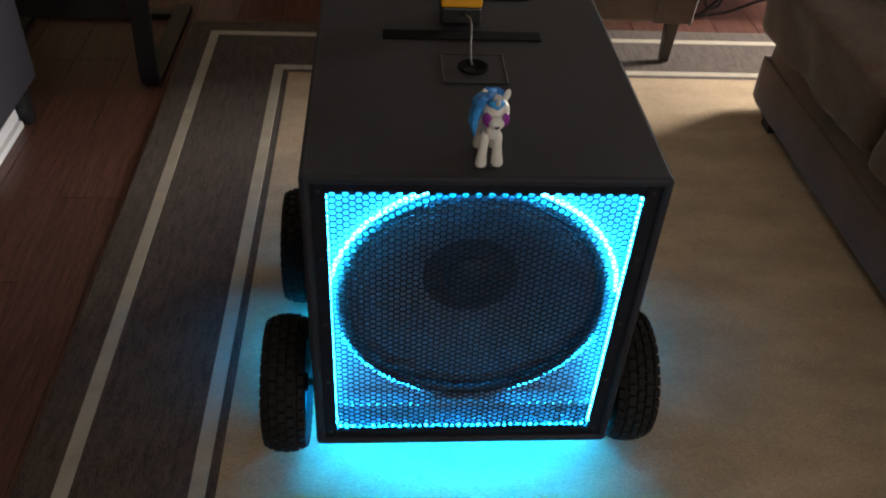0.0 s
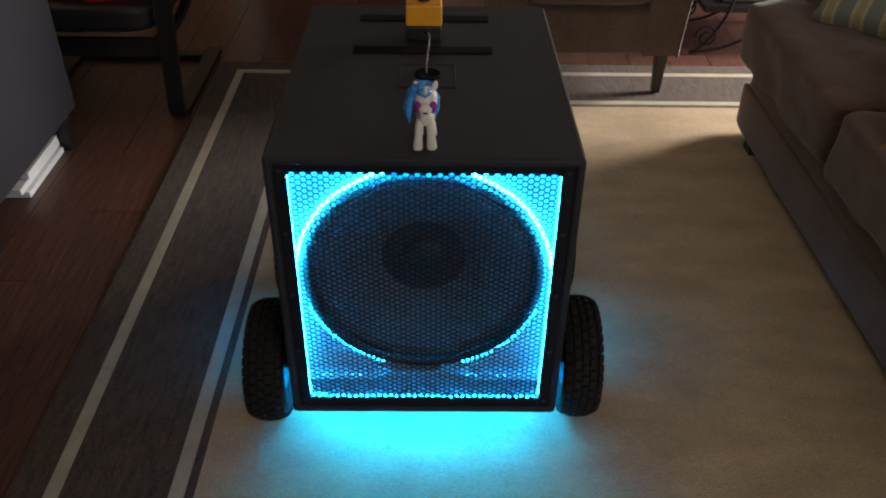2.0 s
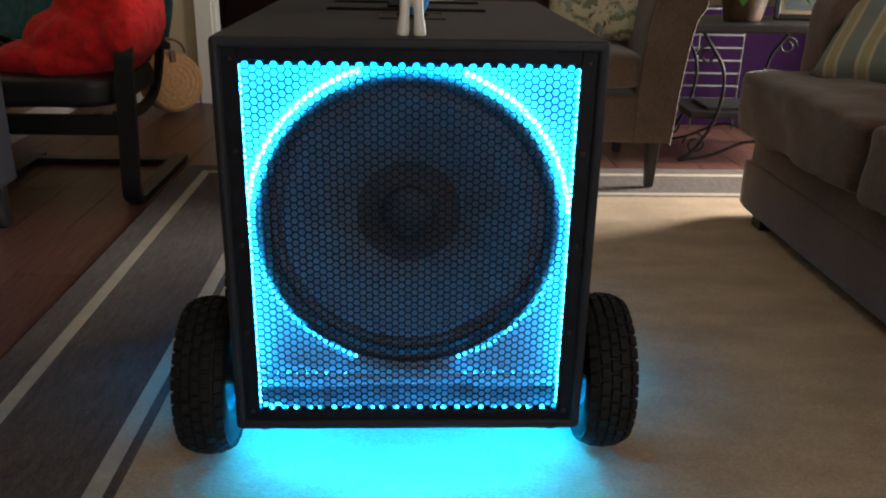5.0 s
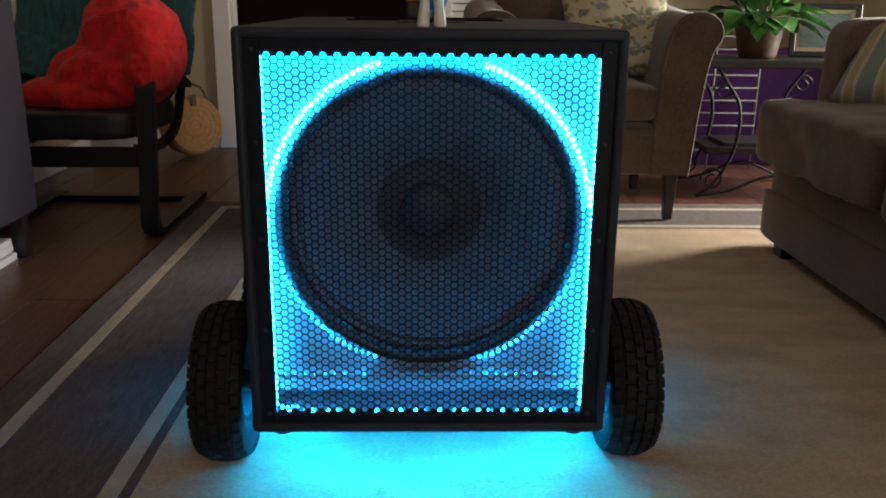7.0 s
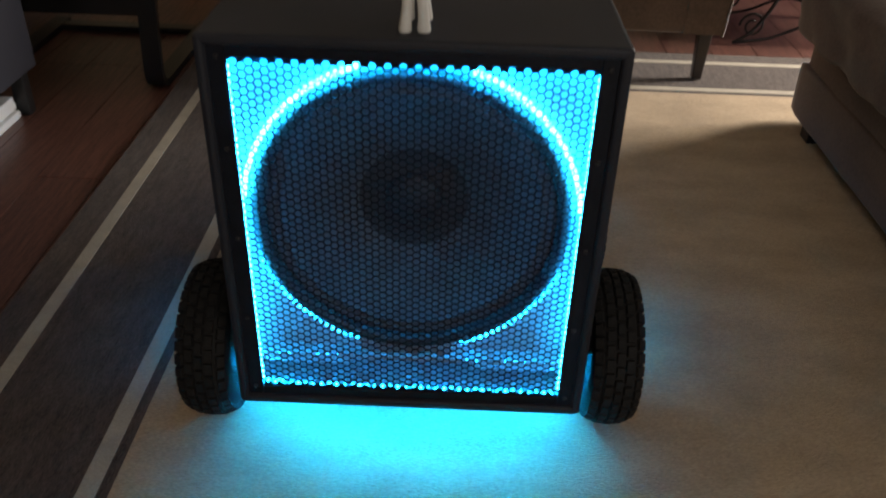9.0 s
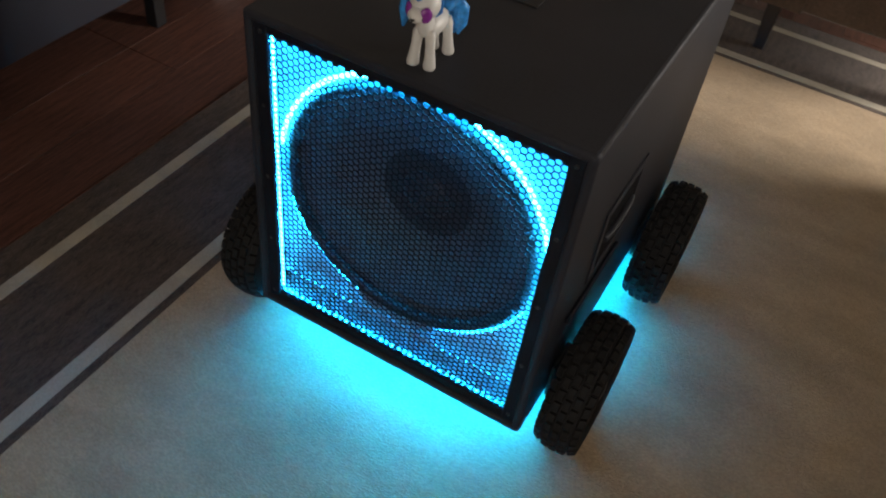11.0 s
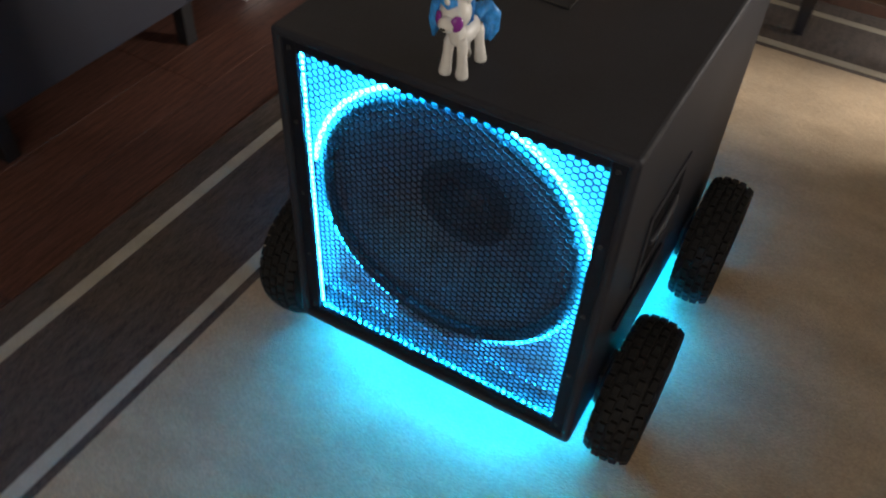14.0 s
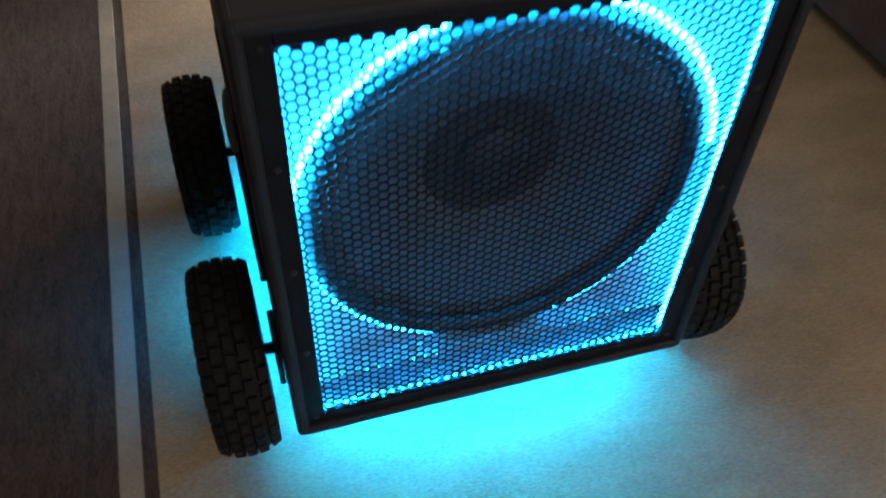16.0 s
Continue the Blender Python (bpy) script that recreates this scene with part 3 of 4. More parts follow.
# glow under the cabinet
for lo, hi in (((-0.25, 0.03), (0.25, 0.042)), ((-0.25, 0.73), (0.25, 0.742)), ((-0.27, 0.08), (-0.258, 0.70)), ((0.258, 0.08), (0.27, 0.70))):
    part("underglow_strip", box((*lo, ZB - 0.004), (*hi, ZB + 0.001), 0.001, 1), M_LEDUNDER, cart, "glowing LED strip under the cabinet")
for x in (-0.262, 0.262):
    for y in (0.02, 0.76):
        part("rubber_foot", lathe([(0.017, 0.0), (0.022, 0.016)], 20, pose(x, y + 0.012, ZB - 0.016)), M_TYRE, cart)


# wheels: a tyre with separate tread blocks on a pressed steel rim
WR = 0.152


def tread_block(hz):
    t = bmesh.new()
    bmesh.ops.create_cube(t, size=1)
    for v in t.verts:
        tp = 0.84 if v.co.x > 0 else 1.0
        v.co = Vector((v.co.x * 0.009, v.co.y * 0.0205 * tp, v.co.z * hz * 2 * tp))
    return to_mesh("tread_block", t, M_TYRE)


BLOCKS = [(-0.0325, 0.1325, 28, tread_block(0.0072)), (-0.0155, 0.1395, 6, tread_block(0.0068)), (0.0, 0.1408, 0, tread_block(0.0062)), (0.0155, 0.1395, -6, tread_block(0.0068)), (0.0325, 0.1325, -28, tread_block(0.0072))]


def wheel(x, y, s):
    """One wheel; s is the side of the cabinet."""
    prof = [(0.066, -0.026), (0.078, -0.036), (0.100, -0.0405), (0.118, -0.040), (0.131, -0.034), (0.1378, -0.020), (0.1392, 0.0), (0.1378, 0.020), (0.131, 0.034), (0.118, 0.040), (0.100, 0.0405), (0.078, 0.036), (0.066, 0.026)]
    m = pose(x, y, RUG + WR - 0.001, 0, 90 * s, 0) @ Matrix.Diagonal((1.041, 1.041, 1.12, 1))
    wh = part("wheel", lathe([(0.020, -0.040), (0.020, 0.036)], 24, m), M_STEEL, cart, "dark steel hub")
    part("tyre", lathe(prof, 64, m, closed=True), M_TYRE, wh, "black knobbly pneumatic tyre")
    part("rim", lathe([(0.070, -0.030), (0.070, 0.030), (0.064, 0.032), (0.060, 0.022), (0.048, 0.012), (0.024, 0.018), (0.018, 0.018), (0.018, -0.018), (0.048, -0.012), (0.060, -0.022), (0.064, -0.032)], 48, m, closed=True), M_RIM, wh, "black pressed steel rim")
    for i in range(4):
        part("nut", lathe([(0.006, 0), (0.006, 0.006), (0.003, 0.008)], 6, m @ pose(0.036 * math.cos(i * math.pi / 2), 0.036 * math.sin(i * math.pi / 2), 0.013)), M_STEEL, wh)
    part("valve", tube([m @ Vector((0.052, 0.0, 0.020)), m @ Vector((0.046, 0.0, 0.036))], 0.0035, 8), M_TYRE, wh)
    n = 36
    for i in range(n):
        for row, (z, r, tilt, me_) in enumerate(BLOCKS):
            b = new("tread_block", me_)
            b.parent = wh
            b.matrix_world = m @ pose(0, 0, 0, 0, 0, 360 / n * (i + (0.5 if row % 2 else 0))) @ pose(r, 0, z, 0, tilt, 0)


for s, wx, ys in ((-1, 0.378, (0.134, 0.606)), (1, 0.375, (0.152, 0.640))):
    for y in ys:
        wheel(s * wx, y, s)
        part("axle", tube([(s * (wx + 0.042), y, RUG + WR - 0.001), (s * (W2 + 0.001), y, RUG + WR - 0.001)], 0.009, 14), M_STEEL, cart)
        x0, x1 = sorted((s * (W2 + 0.0005), s * (W2 + 0.010)))
        part("axle_plate", box((x0, y - 0.04, RUG + 0.105), (x1, y + 0.04, RUG + 0.195), 0.003), M_BLACKP, cart)
# bar handle on each side, its recess only painted on the solid panel
for s in (-1, 1):
    def hx(d):
        return s * (W2 + d)

    def sbox(nm, d0, d1, y0, y1, z0, z1, m, b=0.003):
        x0, x1 = sorted((hx(d0), hx(d1)))
        return part(nm, box((x0, y0, z0), (x1, y1, z1), b), m, cart)
    sbox("handle_frame", 0.0003, 0.004, 0.165, 0.185, 0.400, 0.575, M_CAB, 0.0015)
    sbox("handle_frame", 0.0003, 0.004, 0.355, 0.375, 0.400, 0.575, M_CAB, 0.0015)
    sbox("handle_frame", 0.0003, 0.004, 0.185, 0.355, 0.555, 0.575, M_CAB, 0.0015)
    sbox("handle_frame", 0.0003, 0.004, 0.185, 0.355, 0.400, 0.420, M_CAB, 0.0015)
    # flat dark plate in place of a shaded hollow
    sbox("dish_shade_plate", 0.0002, 0.002, 0.185, 0.355, 0.420, 0.555, M_TAPE_RECESS, 0.0005)
    part("handle_grip", tube(curve([(hx(0.001), 0.20, 0.49), (hx(0.005), 0.222, 0.49), (hx(0.006), 0.27, 0.49), (hx(0.005), 0.318, 0.49), (hx(0.001), 0.34, 0.49)]), 0.008, 10), M_CAB, cart)
    sbox("side_rail", 0.0003, 0.009, 0.095, 0.345, 0.356, 0.370, M_EDGE, 0.003)
# top: hook tape, round cable hole in a square plate
part("hook_tape", box((-0.173, 0.478, ZT), (0.155, 0.517, ZT + 0.003), 0.0008, 1), M_TAPE_RECESS, cart, "black hook-and-loop tape strip")
part("hook_tape", box((-0.173, 0.680, ZT), (0.155, 0.720, ZT + 0.003), 0.0008, 1), M_TAPE_RECESS, cart, "black hook-and-loop tape strip")
bm = bmesh.new()
px0, px1, py0, py1 = -0.060, 0.066, 0.296, 0.416
add_box(bm, (px0, py0, ZT), (px1, py0 + 0.004, ZT + 0.0025), 0.0008, 1)
add_box(bm, (px0, py1 - 0.004, ZT), (px1, py1, ZT + 0.0025), 0.0008, 1)
add_box(bm, (px0, py0 + 0.004, ZT), (px0 + 0.004, py1 - 0.004, ZT + 0.0025), 0.0008, 1)
add_box(bm, (px1 - 0.004, py0 + 0.004, ZT), (px1, py1 - 0.004, ZT + 0.0025), 0.0008, 1)
part("plate_rim", bm, M_BLACKP, cart)
part("socket_plate", box((px0 + 0.0045, py0 + 0.0045, ZT), (px1 - 0.0045, py1 - 0.0045, ZT + 0.0012)), M_CAB, cart, "square socket plate")
part("socket", lathe([(0.030, 0.0), (0.030, 0.004), (0.026, 0.005), (0.024, 0.002), (0.0001, 0.0016)], 32, pose(0.003, 0.358, ZT + 0.0013)), M_TAPE_RECESS, cart, "round black cable socket")

# ---- on the cabinet ----
stop = thing("emergency_stop", "yellow emergency stop box with red mushroom button", "switch", at=(-0.008, 0.582, ZT + 0.003))
part("base", box((-0.042, -0.035, 0), (0.042, 0.045, 0.036), 0.004), M_BLACKP, stop, "black plastic base")
part("housing", box((-0.043, -0.036, 0.0362), (0.043, 0.046, 0.088), 0.005, 3), M_YELLOW, stop, "yellow plastic housing")
part("collar", lathe([(0.016, 0.0), (0.016, 0.008), (0.012, 0.010)], 24, pose(0, 0.004, 0.0882)), M_STEEL, stop)
part("button", lathe([(0.011, 0.009), (0.011, 0.018), (0.020, 0.021), (0.0205, 0.028), (0.015, 0.034), (0.0001, 0.036)], 28, pose(0, 0.004, 0.0885)), M_RED, stop, "red mushroom button")
part("screw", lathe([(0.003, 0), (0.002, 0.001)], 8, pose(-0.034, -0.028, 0.088)), M_STEEL, stop)
part("screw", lathe([(0.003, 0), (0.002, 0.001)], 8, pose(0.034, -0.028, 0.088)), M_STEEL, stop)
pts = []
for i in range(15):
    u = i / 14
    pts.append((-0.004 + 0.010 * u + 0.006 * math.sin(u * 5), 0.548 - 0.187 * u, ZT + 0.022 + 0.030 * math.sin(math.pi * min(1, u * 1.15)) * (1 - 0.5 * u) - 0.015 * u))
solid("cable", tube(pts, 0.0025, 8), M_CABLE, "thin grey cable from switch to socket", "cable", smooth=True)

# a small toy pony, one plain mesh
bm = bmesh.new()
tz = ZT
for lx, ly, fy in ((-0.0155, 0.022, -0.004), (0.0165, 0.024, -0.003), (-0.014, 0.080, 0.006), (0.017, 0.082, 0.006)):
    add_tube(bm, [(lx, ly + fy, tz + 0.0005), (lx, ly + fy, tz + 0.004), (lx * 0.96, ly + fy * 0.6, tz + 0.018), (lx * 0.85, ly + fy * 0.3, tz + 0.036), (lx * 0.75, ly, tz + 0.056), (lx * 0.6, ly, tz + 0.066)], [0.0105, 0.0118, 0.0100, 0.0088, 0.0100, 0.008], 14)
add_ball(bm, (0, 0.052, tz + 0.064), (0.021, 0.043, 0.020), 20)
add_ball(bm, (0, 0.024, tz + 0.074), (0.015, 0.017, 0.026), 16, rot=pose(0, 0, 0, 18, 0, 0))
add_ball(bm, (0.002, 0.012, tz + 0.113), (0.027, 0.027, 0.026), 20)
add_ball(bm, (0.002, -0.014, tz + 0.104), (0.016, 0.016, 0.0125), 16)
for s in (-1, 1):
    add_ball(bm, (0.002 + s * 0.020, 0.018, tz + 0.138), (0.0065, 0.004, 0.012), 12, rot=pose(0, 0, 0, 0, s * 18, 0))
    add_ball(bm, (0.002 + s * 0.0165, -0.013, tz + 0.107), (0.0115, 0.005, 0.0125), 14, mat=2, rot=pose(0, 0, 0, 0, 0, s * 42))
add_tube(bm, [(-0.012, -0.0185, tz + 0.103), (0.002, -0.0310, tz + 0.101), (0.016, -0.0185, tz + 0.103)], 0.0022, 8, mat=3)
add_tube(bm, [(0.002, -0.010, tz + 0.130), (0.002, -0.020, tz + 0.143), (0.002, -0.028, tz + 0.154)], [0.0055, 0.0042, 0.0015], 10)
# mane in thick locks and a curled tail
for k in range(7):
    u = k / 6
    x0 = -0.018 + 0.026 * u
    add_tube(bm, [(x0 * 0.4, 0.000 + 0.03 * u, tz + 0.141 - 0.004 * u), (-0.016 + x0 * 0.5, 0.004 + 0.028 * u, tz + 0.137), (-0.031, 0.006 + 0.03 * u, tz + 0.118), (-0.036 - 0.004 * math.sin(k), 0.008 + 0.028 * u, tz + 0.092), (-0.034, 0.006 + 0.024 * u, tz + 0.066 + 0.01 * u)], [0.006, 0.009, 0.0095, 0.0085, 0.003], 10, mat=1)
for k in range(4):
    add_tube(bm, [(0.002 + 0.006 * k - 0.009, 0.034, tz + 0.140 - 0.003 * abs(k - 1.5)), (0.002 + 0.006 * k - 0.009, 0.043, tz + 0.118), (0.002 + 0.006 * k - 0.009, 0.045, tz + 0.09), (0.002, 0.042, tz + 0.076)], [0.008, 0.0095, 0.008, 0.004], 10, mat=1)
add_tube(bm, [(-0.014, -0.008, tz + 0.136), (0.002, -0.012, tz + 0.134), (0.014, -0.006, tz + 0.137)], [0.005, 0.009, 0.005], 10, mat=1)
for k in range(4):
    o = (k - 1.5) * 0.008
    add_tube(bm, [(o * 0.3, 0.092, tz + 0.070), (0.006 + o, 0.106, tz + 0.084 + o * 0.5), (0.012 + o, 0.118, tz + 0.070), (0.013 + o, 0.118, tz + 0.045), (0.008 + o, 0.112, tz + 0.026)], [0.006, 0.010, 0.011, 0.009, 0.003], 10, mat=1)
bmesh.ops.transform(bm, matrix=Matrix.Translation((0.0, 0.006, 0)) @ Matrix.Translation((0, 0.02, tz)) @ Matrix.Diagonal((0.84, 0.84, 0.95, 1)) @ Matrix.Translation((0, -0.02, -tz)), verts=bm.verts)
solid("toy_pony", bm, [M_TOY, M_TOYBLUE, M_TOYPURPLE, M_BLACKP], "small white toy pony with blue mane and purple glasses", "toy")

# ---- sofa ----
SY0, SY1, SX = -1.22, 1.65, 1.212
sofa = thing("sofa", "brown microsuede sofa with thick seat cushions", "sofa")
part("base", cushion((SX + 0.012, SY0 + 0.02, 0.035), (2.12, SY1 - 0.01, 0.35), 24, 24, 0.004, 3), M_SOFA, sofa)
part("front_rail", cushion((SX + 0.008, SY0 + 0.02, 0.045), (SX + 0.09, SY1 - 0.012, 0.225), 24, 18, 0.004, 4), M_SOFA, sofa)
for k, (y0, y1) in enumerate(((SY0 + 0.01, -0.11), (-0.105, 0.80), (0.805, SY1 + 0.03))):
    part("seat_cushion", cushion((SX - 0.042, y0, 0.315), (1.92, y1, 0.535), 12, 28, 0.016, 11 + k, crown=0.018), M_SOFA, sofa)
    part("back_cushion", cushion((1.70, y0 + 0.02, 0.49), (1.98, y1 - (0.16 if k == 2 else 0), 0.90), 5, 16, 0.012, 21 + k, m=None), M_SOFA, sofa)
part("backrest", cushion((1.94, SY0, 0.06), (2.16, SY1 + 0.02, 0.84), 10, 18, 0.005, 5), M_SOFA, sofa)
part("arm", cushion((1.40, SY1 - 0.14, 0.30), (2.14, SY1 + 0.07, 0.815), 8, 18, 0.006, 6), M_SOFA, sofa)
part("arm", cushion((1.40, SY0 - 0.07, 0.30), (2.14, SY0 + 0.14, 0.815), 8, 18, 0.006, 7), M_SOFA, sofa)
for x in (SX + 0.012, 2.03):
    for y in (SY0 + 0.06, 1.43):
        part("leg", box((x, y, RUG - 0.0005), (x + 0.07, y + 0.07, 0.06), 0.004), M_DARKWOOD, sofa, "dark wooden foot")


def pillow(name, m_, w, d, h, mat, label, seed):
    bm = bmesh.new()
    t = bmesh.new()
    bmesh.ops.create_grid(t, x_segments=24, y_segments=24, size=1)
    top = []
    for s in (1, -1):
        g = t.copy()
        for v in g.verts:
            x, y = v.co.x, v.co.y
            e = max(0.0, (1 - x ** 4) * (1 - y ** 4)) ** 0.5
            pin = 1 - 0.07 * (1 - abs(x)) * abs(y) ** 3 - 0.07 * (1 - abs(y)) * abs(x) ** 3
            v.co = Vector((x * w / 2 * pin, y * d / 2 * pin, s * h / 2 * e + 0.006 * noise.noise(Vector((x * 3, y * 3, seed)))))
        for f in g.faces:
            f.smooth = True
        join(bm, g)
    t.free()
    bmesh.ops.remove_doubles(bm, verts=bm.verts, dist=0.0006)
    ob = solid(name, bm, mat, label, "cushion")
    ob.matrix_world = m_
    return ob


pillow("cushion", pose(1.56, 1.37, 0.675, 40, 0, -47), 0.42, 0.38, 0.14, M_STRIPE, "grey-green striped cushion leaning on the sofa arm", 3)
pillow("cushion", pose(1.43, 0.47, 0.63, 30, 0, -60), 0.38, 0.38, 0.14, M_YCUSH, "yellow cloth cushion on the brown sofa", 8)

# ---- armchair ----
chair = thing("armchair", "taupe upholstered armchair with rolled arms, dark tapered legs", "armchair")
AX0, AX1, AY0, AY1 = 0.22, 1.055, 1.91, 2.67
part("seat_base", cushion((AX0 + 0.10, AY0, 0.20), (AX1 - 0.04, AY1 - 0.05, 0.40), 14, 14, 0.003, 31), M_ARMCHAIR, chair)
part("seat_cushion", cushion((AX0 + 0.16, AY0 - 0.01, 0.41), (AX1 - 0.15, AY1 - 0.16, 0.548), 8, 16, 0.005, 32, crown=0.01), M_ARMCHAIR, chair)
for s, ax in ((1, AX1 - 0.03), (-1, AX0 + 0.03)):
    bm = bmesh.new()
    n = 18
    rings_ = []
    outline = [(0.00, 0.20), (0.015, 0.40), (0.035, 0.58), (0.055, 0.68), (0.080, 0.72), (0.083, 0.765), (0.055, 0.805), (0.0, 0.820), (-0.065, 0.805), (-0.105, 0.74), (-0.13, 0.60), (-0.145, 0.40), (-0.15, 0.20)]
    fine_ = []
    for q in range(len(outline)):
        p0, p1, p2, p3 = (Vector(outline[(q + d) % len(outline)]) for d in (-1, 0, 1, 2))
        for u in ((0.0, 0.33, 0.67) if 1 <= q < len(outline) - 2 else (0.0,)):
            fine_.append(tuple(0.5 * (2 * p1 + (p2 - p0) * u + (2 * p0 - 5 * p1 + 4 * p2 - p3) * u * u + (3 * p1 - p0 - 3 * p2 + p3) * u ** 3)))
    outline = fine_
    for j in range(n + 1):
        y = AY0 - 0.005 + (AY1 - AY0 - 0.05) * j / n
        inset = 0.02 * (max(0, 1 - j / 1.5) ** 2)
        cx, cz = -0.03, 0.52
        rings_.append([bm.verts.new((ax + s * (cx + (px - cx) * (1 - inset * 2)), y, cz + (pz - cz) * (1 - inset) + 0.05 * (j / n) ** 2 * (pz > 0.5))) for px, pz in outline])
    for a, b in zip(rings_, rings_[1:]):
        for i in range(len(outline)):
            k = (i + 1) % len(outline)
            bm.faces.new((a[i], a[k], b[k], b[i])).smooth = True
    bm.faces.new(rings_[0])
    bm.faces.new(rings_[-1])
    part("arm", bm, M_ARMCHAIR, chair)
    part("piping", tube([(ax + s * (px - 0.001), AY0 - 0.004, pz) for px, pz in outline[:-4]], 0.005, 6), M_ARMCHAIR, chair)
part("backrest", cushion((AX0 + 0.08, AY1 - 0.22, 0.22), (AX1 - 0.08, AY1 + 0.02, 1.02), 6, 16, 0.006, 35), M_ARMCHAIR, chair)
for x in (AX0 + 0.085, AX1 - 0.078):
    for y in (AY0 + 0.065, AY1 - 0.12):
        t = bmesh.new()
        bmesh.ops.create_cube(t, size=1)
        for v in t.verts:
            k = 0.052 if v.co.z > 0 else 0.034
            v.co = Vector((x + v.co.x * k, y + v.co.y * k, 0.108 + RUG / 2 + v.co.z * (0.207 - RUG)))
        bmesh.ops.bevel(t, geom=list(t.edges), offset=0.003, segments=1, affect="EDGES")
        part("leg", t, M_DARKWOOD, chair, "dark tapered wooden leg")
pillow("cushion", pose(0.78, 2.25, 0.77, 66, 0, 4), 0.46, 0.46, 0.15, M_FLORAL, "cream floral print cushion in the armchair", 5)

# ---- side table with plant and picture ----
table = thing("side_table", "black wrought iron side table with scrolled legs", "table")
TX0, TX1, TY0, TY1 = 1.22, 1.92, 2.28, 2.72
table.matrix_world = Matrix.Translation((0, 0.10, 0)) @ Matrix.Diagonal((1, 1, 1.033, 1))
part("tabletop", box((TX0, TY0, 0.565), (TX1, TY1, 0.602), 0.008, 3), M_FRAME, table, "dark tabletop")
part("shelf", box((TX0 + 0.05, TY0 + 0.04, 0.195), (TX1 - 0.05, TY1 - 0.04, 0.225), 0.005), M_FRAME, table, "dark lower shelf")
for x, s in ((TX0 + 0.06, 1), (TX1 - 0.06, -1)):
    for y in (TY0 + 0.03, TY1 - 0.03):
        leg = [(x, y, 0.566), (x + s * 0.05, y, 0.50), (x + s * 0.105, y, 0.42), (x + s * 0.12, y, 0.32), (x + s * 0.10, y, 0.20), (x + s * 0.05, y, 0.10), (x, y, 0.04), (x - s * 0.05, y, 0.012)]
        part("leg", tube(curve(leg), 0.008, 8), M_IRON, table)
        spi = [(x + s * 0.02 - s * (0.055 - 0.0014 * i) * math.cos(i * 0.33), y, 0.085 + (0.055 - 0.0014 * i) * math.sin(i * 0.33)) for i in range(26)]
        part("scroll", tube(spi, 0.0055, 6), M_IRON, table)
        spi = [(x + s * 0.03 - s * (0.045 - 0.0012 * i) * math.cos(i * 0.33), y, 0.47 + (0.045 - 0.0012 * i) * math.sin(i * 0.33)) for i in range(26)]
        part("scroll", tube(spi, 0.005, 6), M_IRON, table)
for y in (TY0 + 0.03, TY1 - 0.03):
    part("brace", tube(curve([(TX0 + 0.01, y, 0.012), (TX0 + 0.16, y, 0.035), (TX0 + 0.35, y, 0.10), (TX0 + 0.54, y, 0.035), (TX1 - 0.01, y, 0.012)]), 0.007, 8), M_IRON, table)
plant = thing("potted_plant", "leafy green houseplant in a brown ceramic pot", "plant", at=(1.495, 2.55, 0.6225))
part("pot", lathe([(0.075, 0.0), (0.082, 0.01), (0.105, 0.12), (0.118, 0.165), (0.122, 0.185), (0.112, 0.185), (0.104, 0.15), (0.0001, 0.148)], 36), M_POT, plant, "brown glazed ceramic pot")
part("soil", lathe([(0.102, 0.150), (0.0001, 0.158)], 24), M_SOIL, plant)
rnd = random.Random(5)
for k in range(58):
    a, tilt, L = rnd.uniform(0, 2 * math.pi), rnd.uniform(0.25, 1.5), rnd.uniform(0.16, 0.29)
    wd = rnd.uniform(0.040, 0.066)
    bm = bmesh.new()
    prev = None
    b0 = Vector((0.04 * math.cos(a), 0.04 * math.sin(a), 0.155))
    for i in range(8):
        u = i / 7
        out = L * (u * math.sin(tilt) + 0.12 * u * u)
        z = L * (u * math.cos(tilt) + 0.25 * u - 0.75 * u * u * math.sin(tilt))
        ww = wd * (0.10 if u < 0.35 else math.sin(math.pi * min(1, (u - 0.3) / 0.7)) + 0.03)
        c = b0 + Vector((math.cos(a) * out, math.sin(a) * out, z))
        sd = Vector((-math.sin(a), math.cos(a), 0)) * ww
        cur = [bm.verts.new(c - sd + Vector((0, 0, ww * 0.3))), bm.verts.new(c), bm.verts.new(c + sd + Vector((0, 0, ww * 0.3)))]
        if prev:
            for q in (0, 1):
                bm.faces.new((prev[q], prev[q + 1], cur[q + 1], cur[q])).smooth = True
        prev = cur
    part("leaf", bm, M_LEAF, plant)
pic = thing("picture_frame", "small black framed picture with a cream mat", "picture")
pm = pose(1.82, 2.60, 0.624, -10, 0, -14)
for lo, hi in (((-0.15, -0.009, 0), (-0.125, 0.009, 0.24)), ((0.125, -0.009, 0), (0.15, 0.009, 0.24)), ((-0.125, -0.009, 0), (0.125, 0.009, 0.025)), ((-0.125, -0.009, 0.215), (0.125, 0.009, 0.24))):
    part("frame", box(lo, hi, 0.003, 1, pm), M_FRAME, pic)
part("mat", box((-0.125, 0.0, 0.025), (0.125, 0.003, 0.215), 0, 1, pm), M_MAT, pic, "cream paper mat")
part("print", box((-0.105, -0.0015, 0.043), (0.105, -0.0003, 0.197), 0, 1, pm), M_PRINT, pic, "faded grey seascape print")
part("easel", box((-0.02, 0.01, 0.0), (0.02, 0.014, 0.17), 0.001, 1, pm @ pose(0, 0.004, 0, -14, 0, 0)), M_FRAME, pic)
rack = thing("wire_rack", "white wire rack standing behind the side table", "rack", at=(0.03, 0.12, 0))
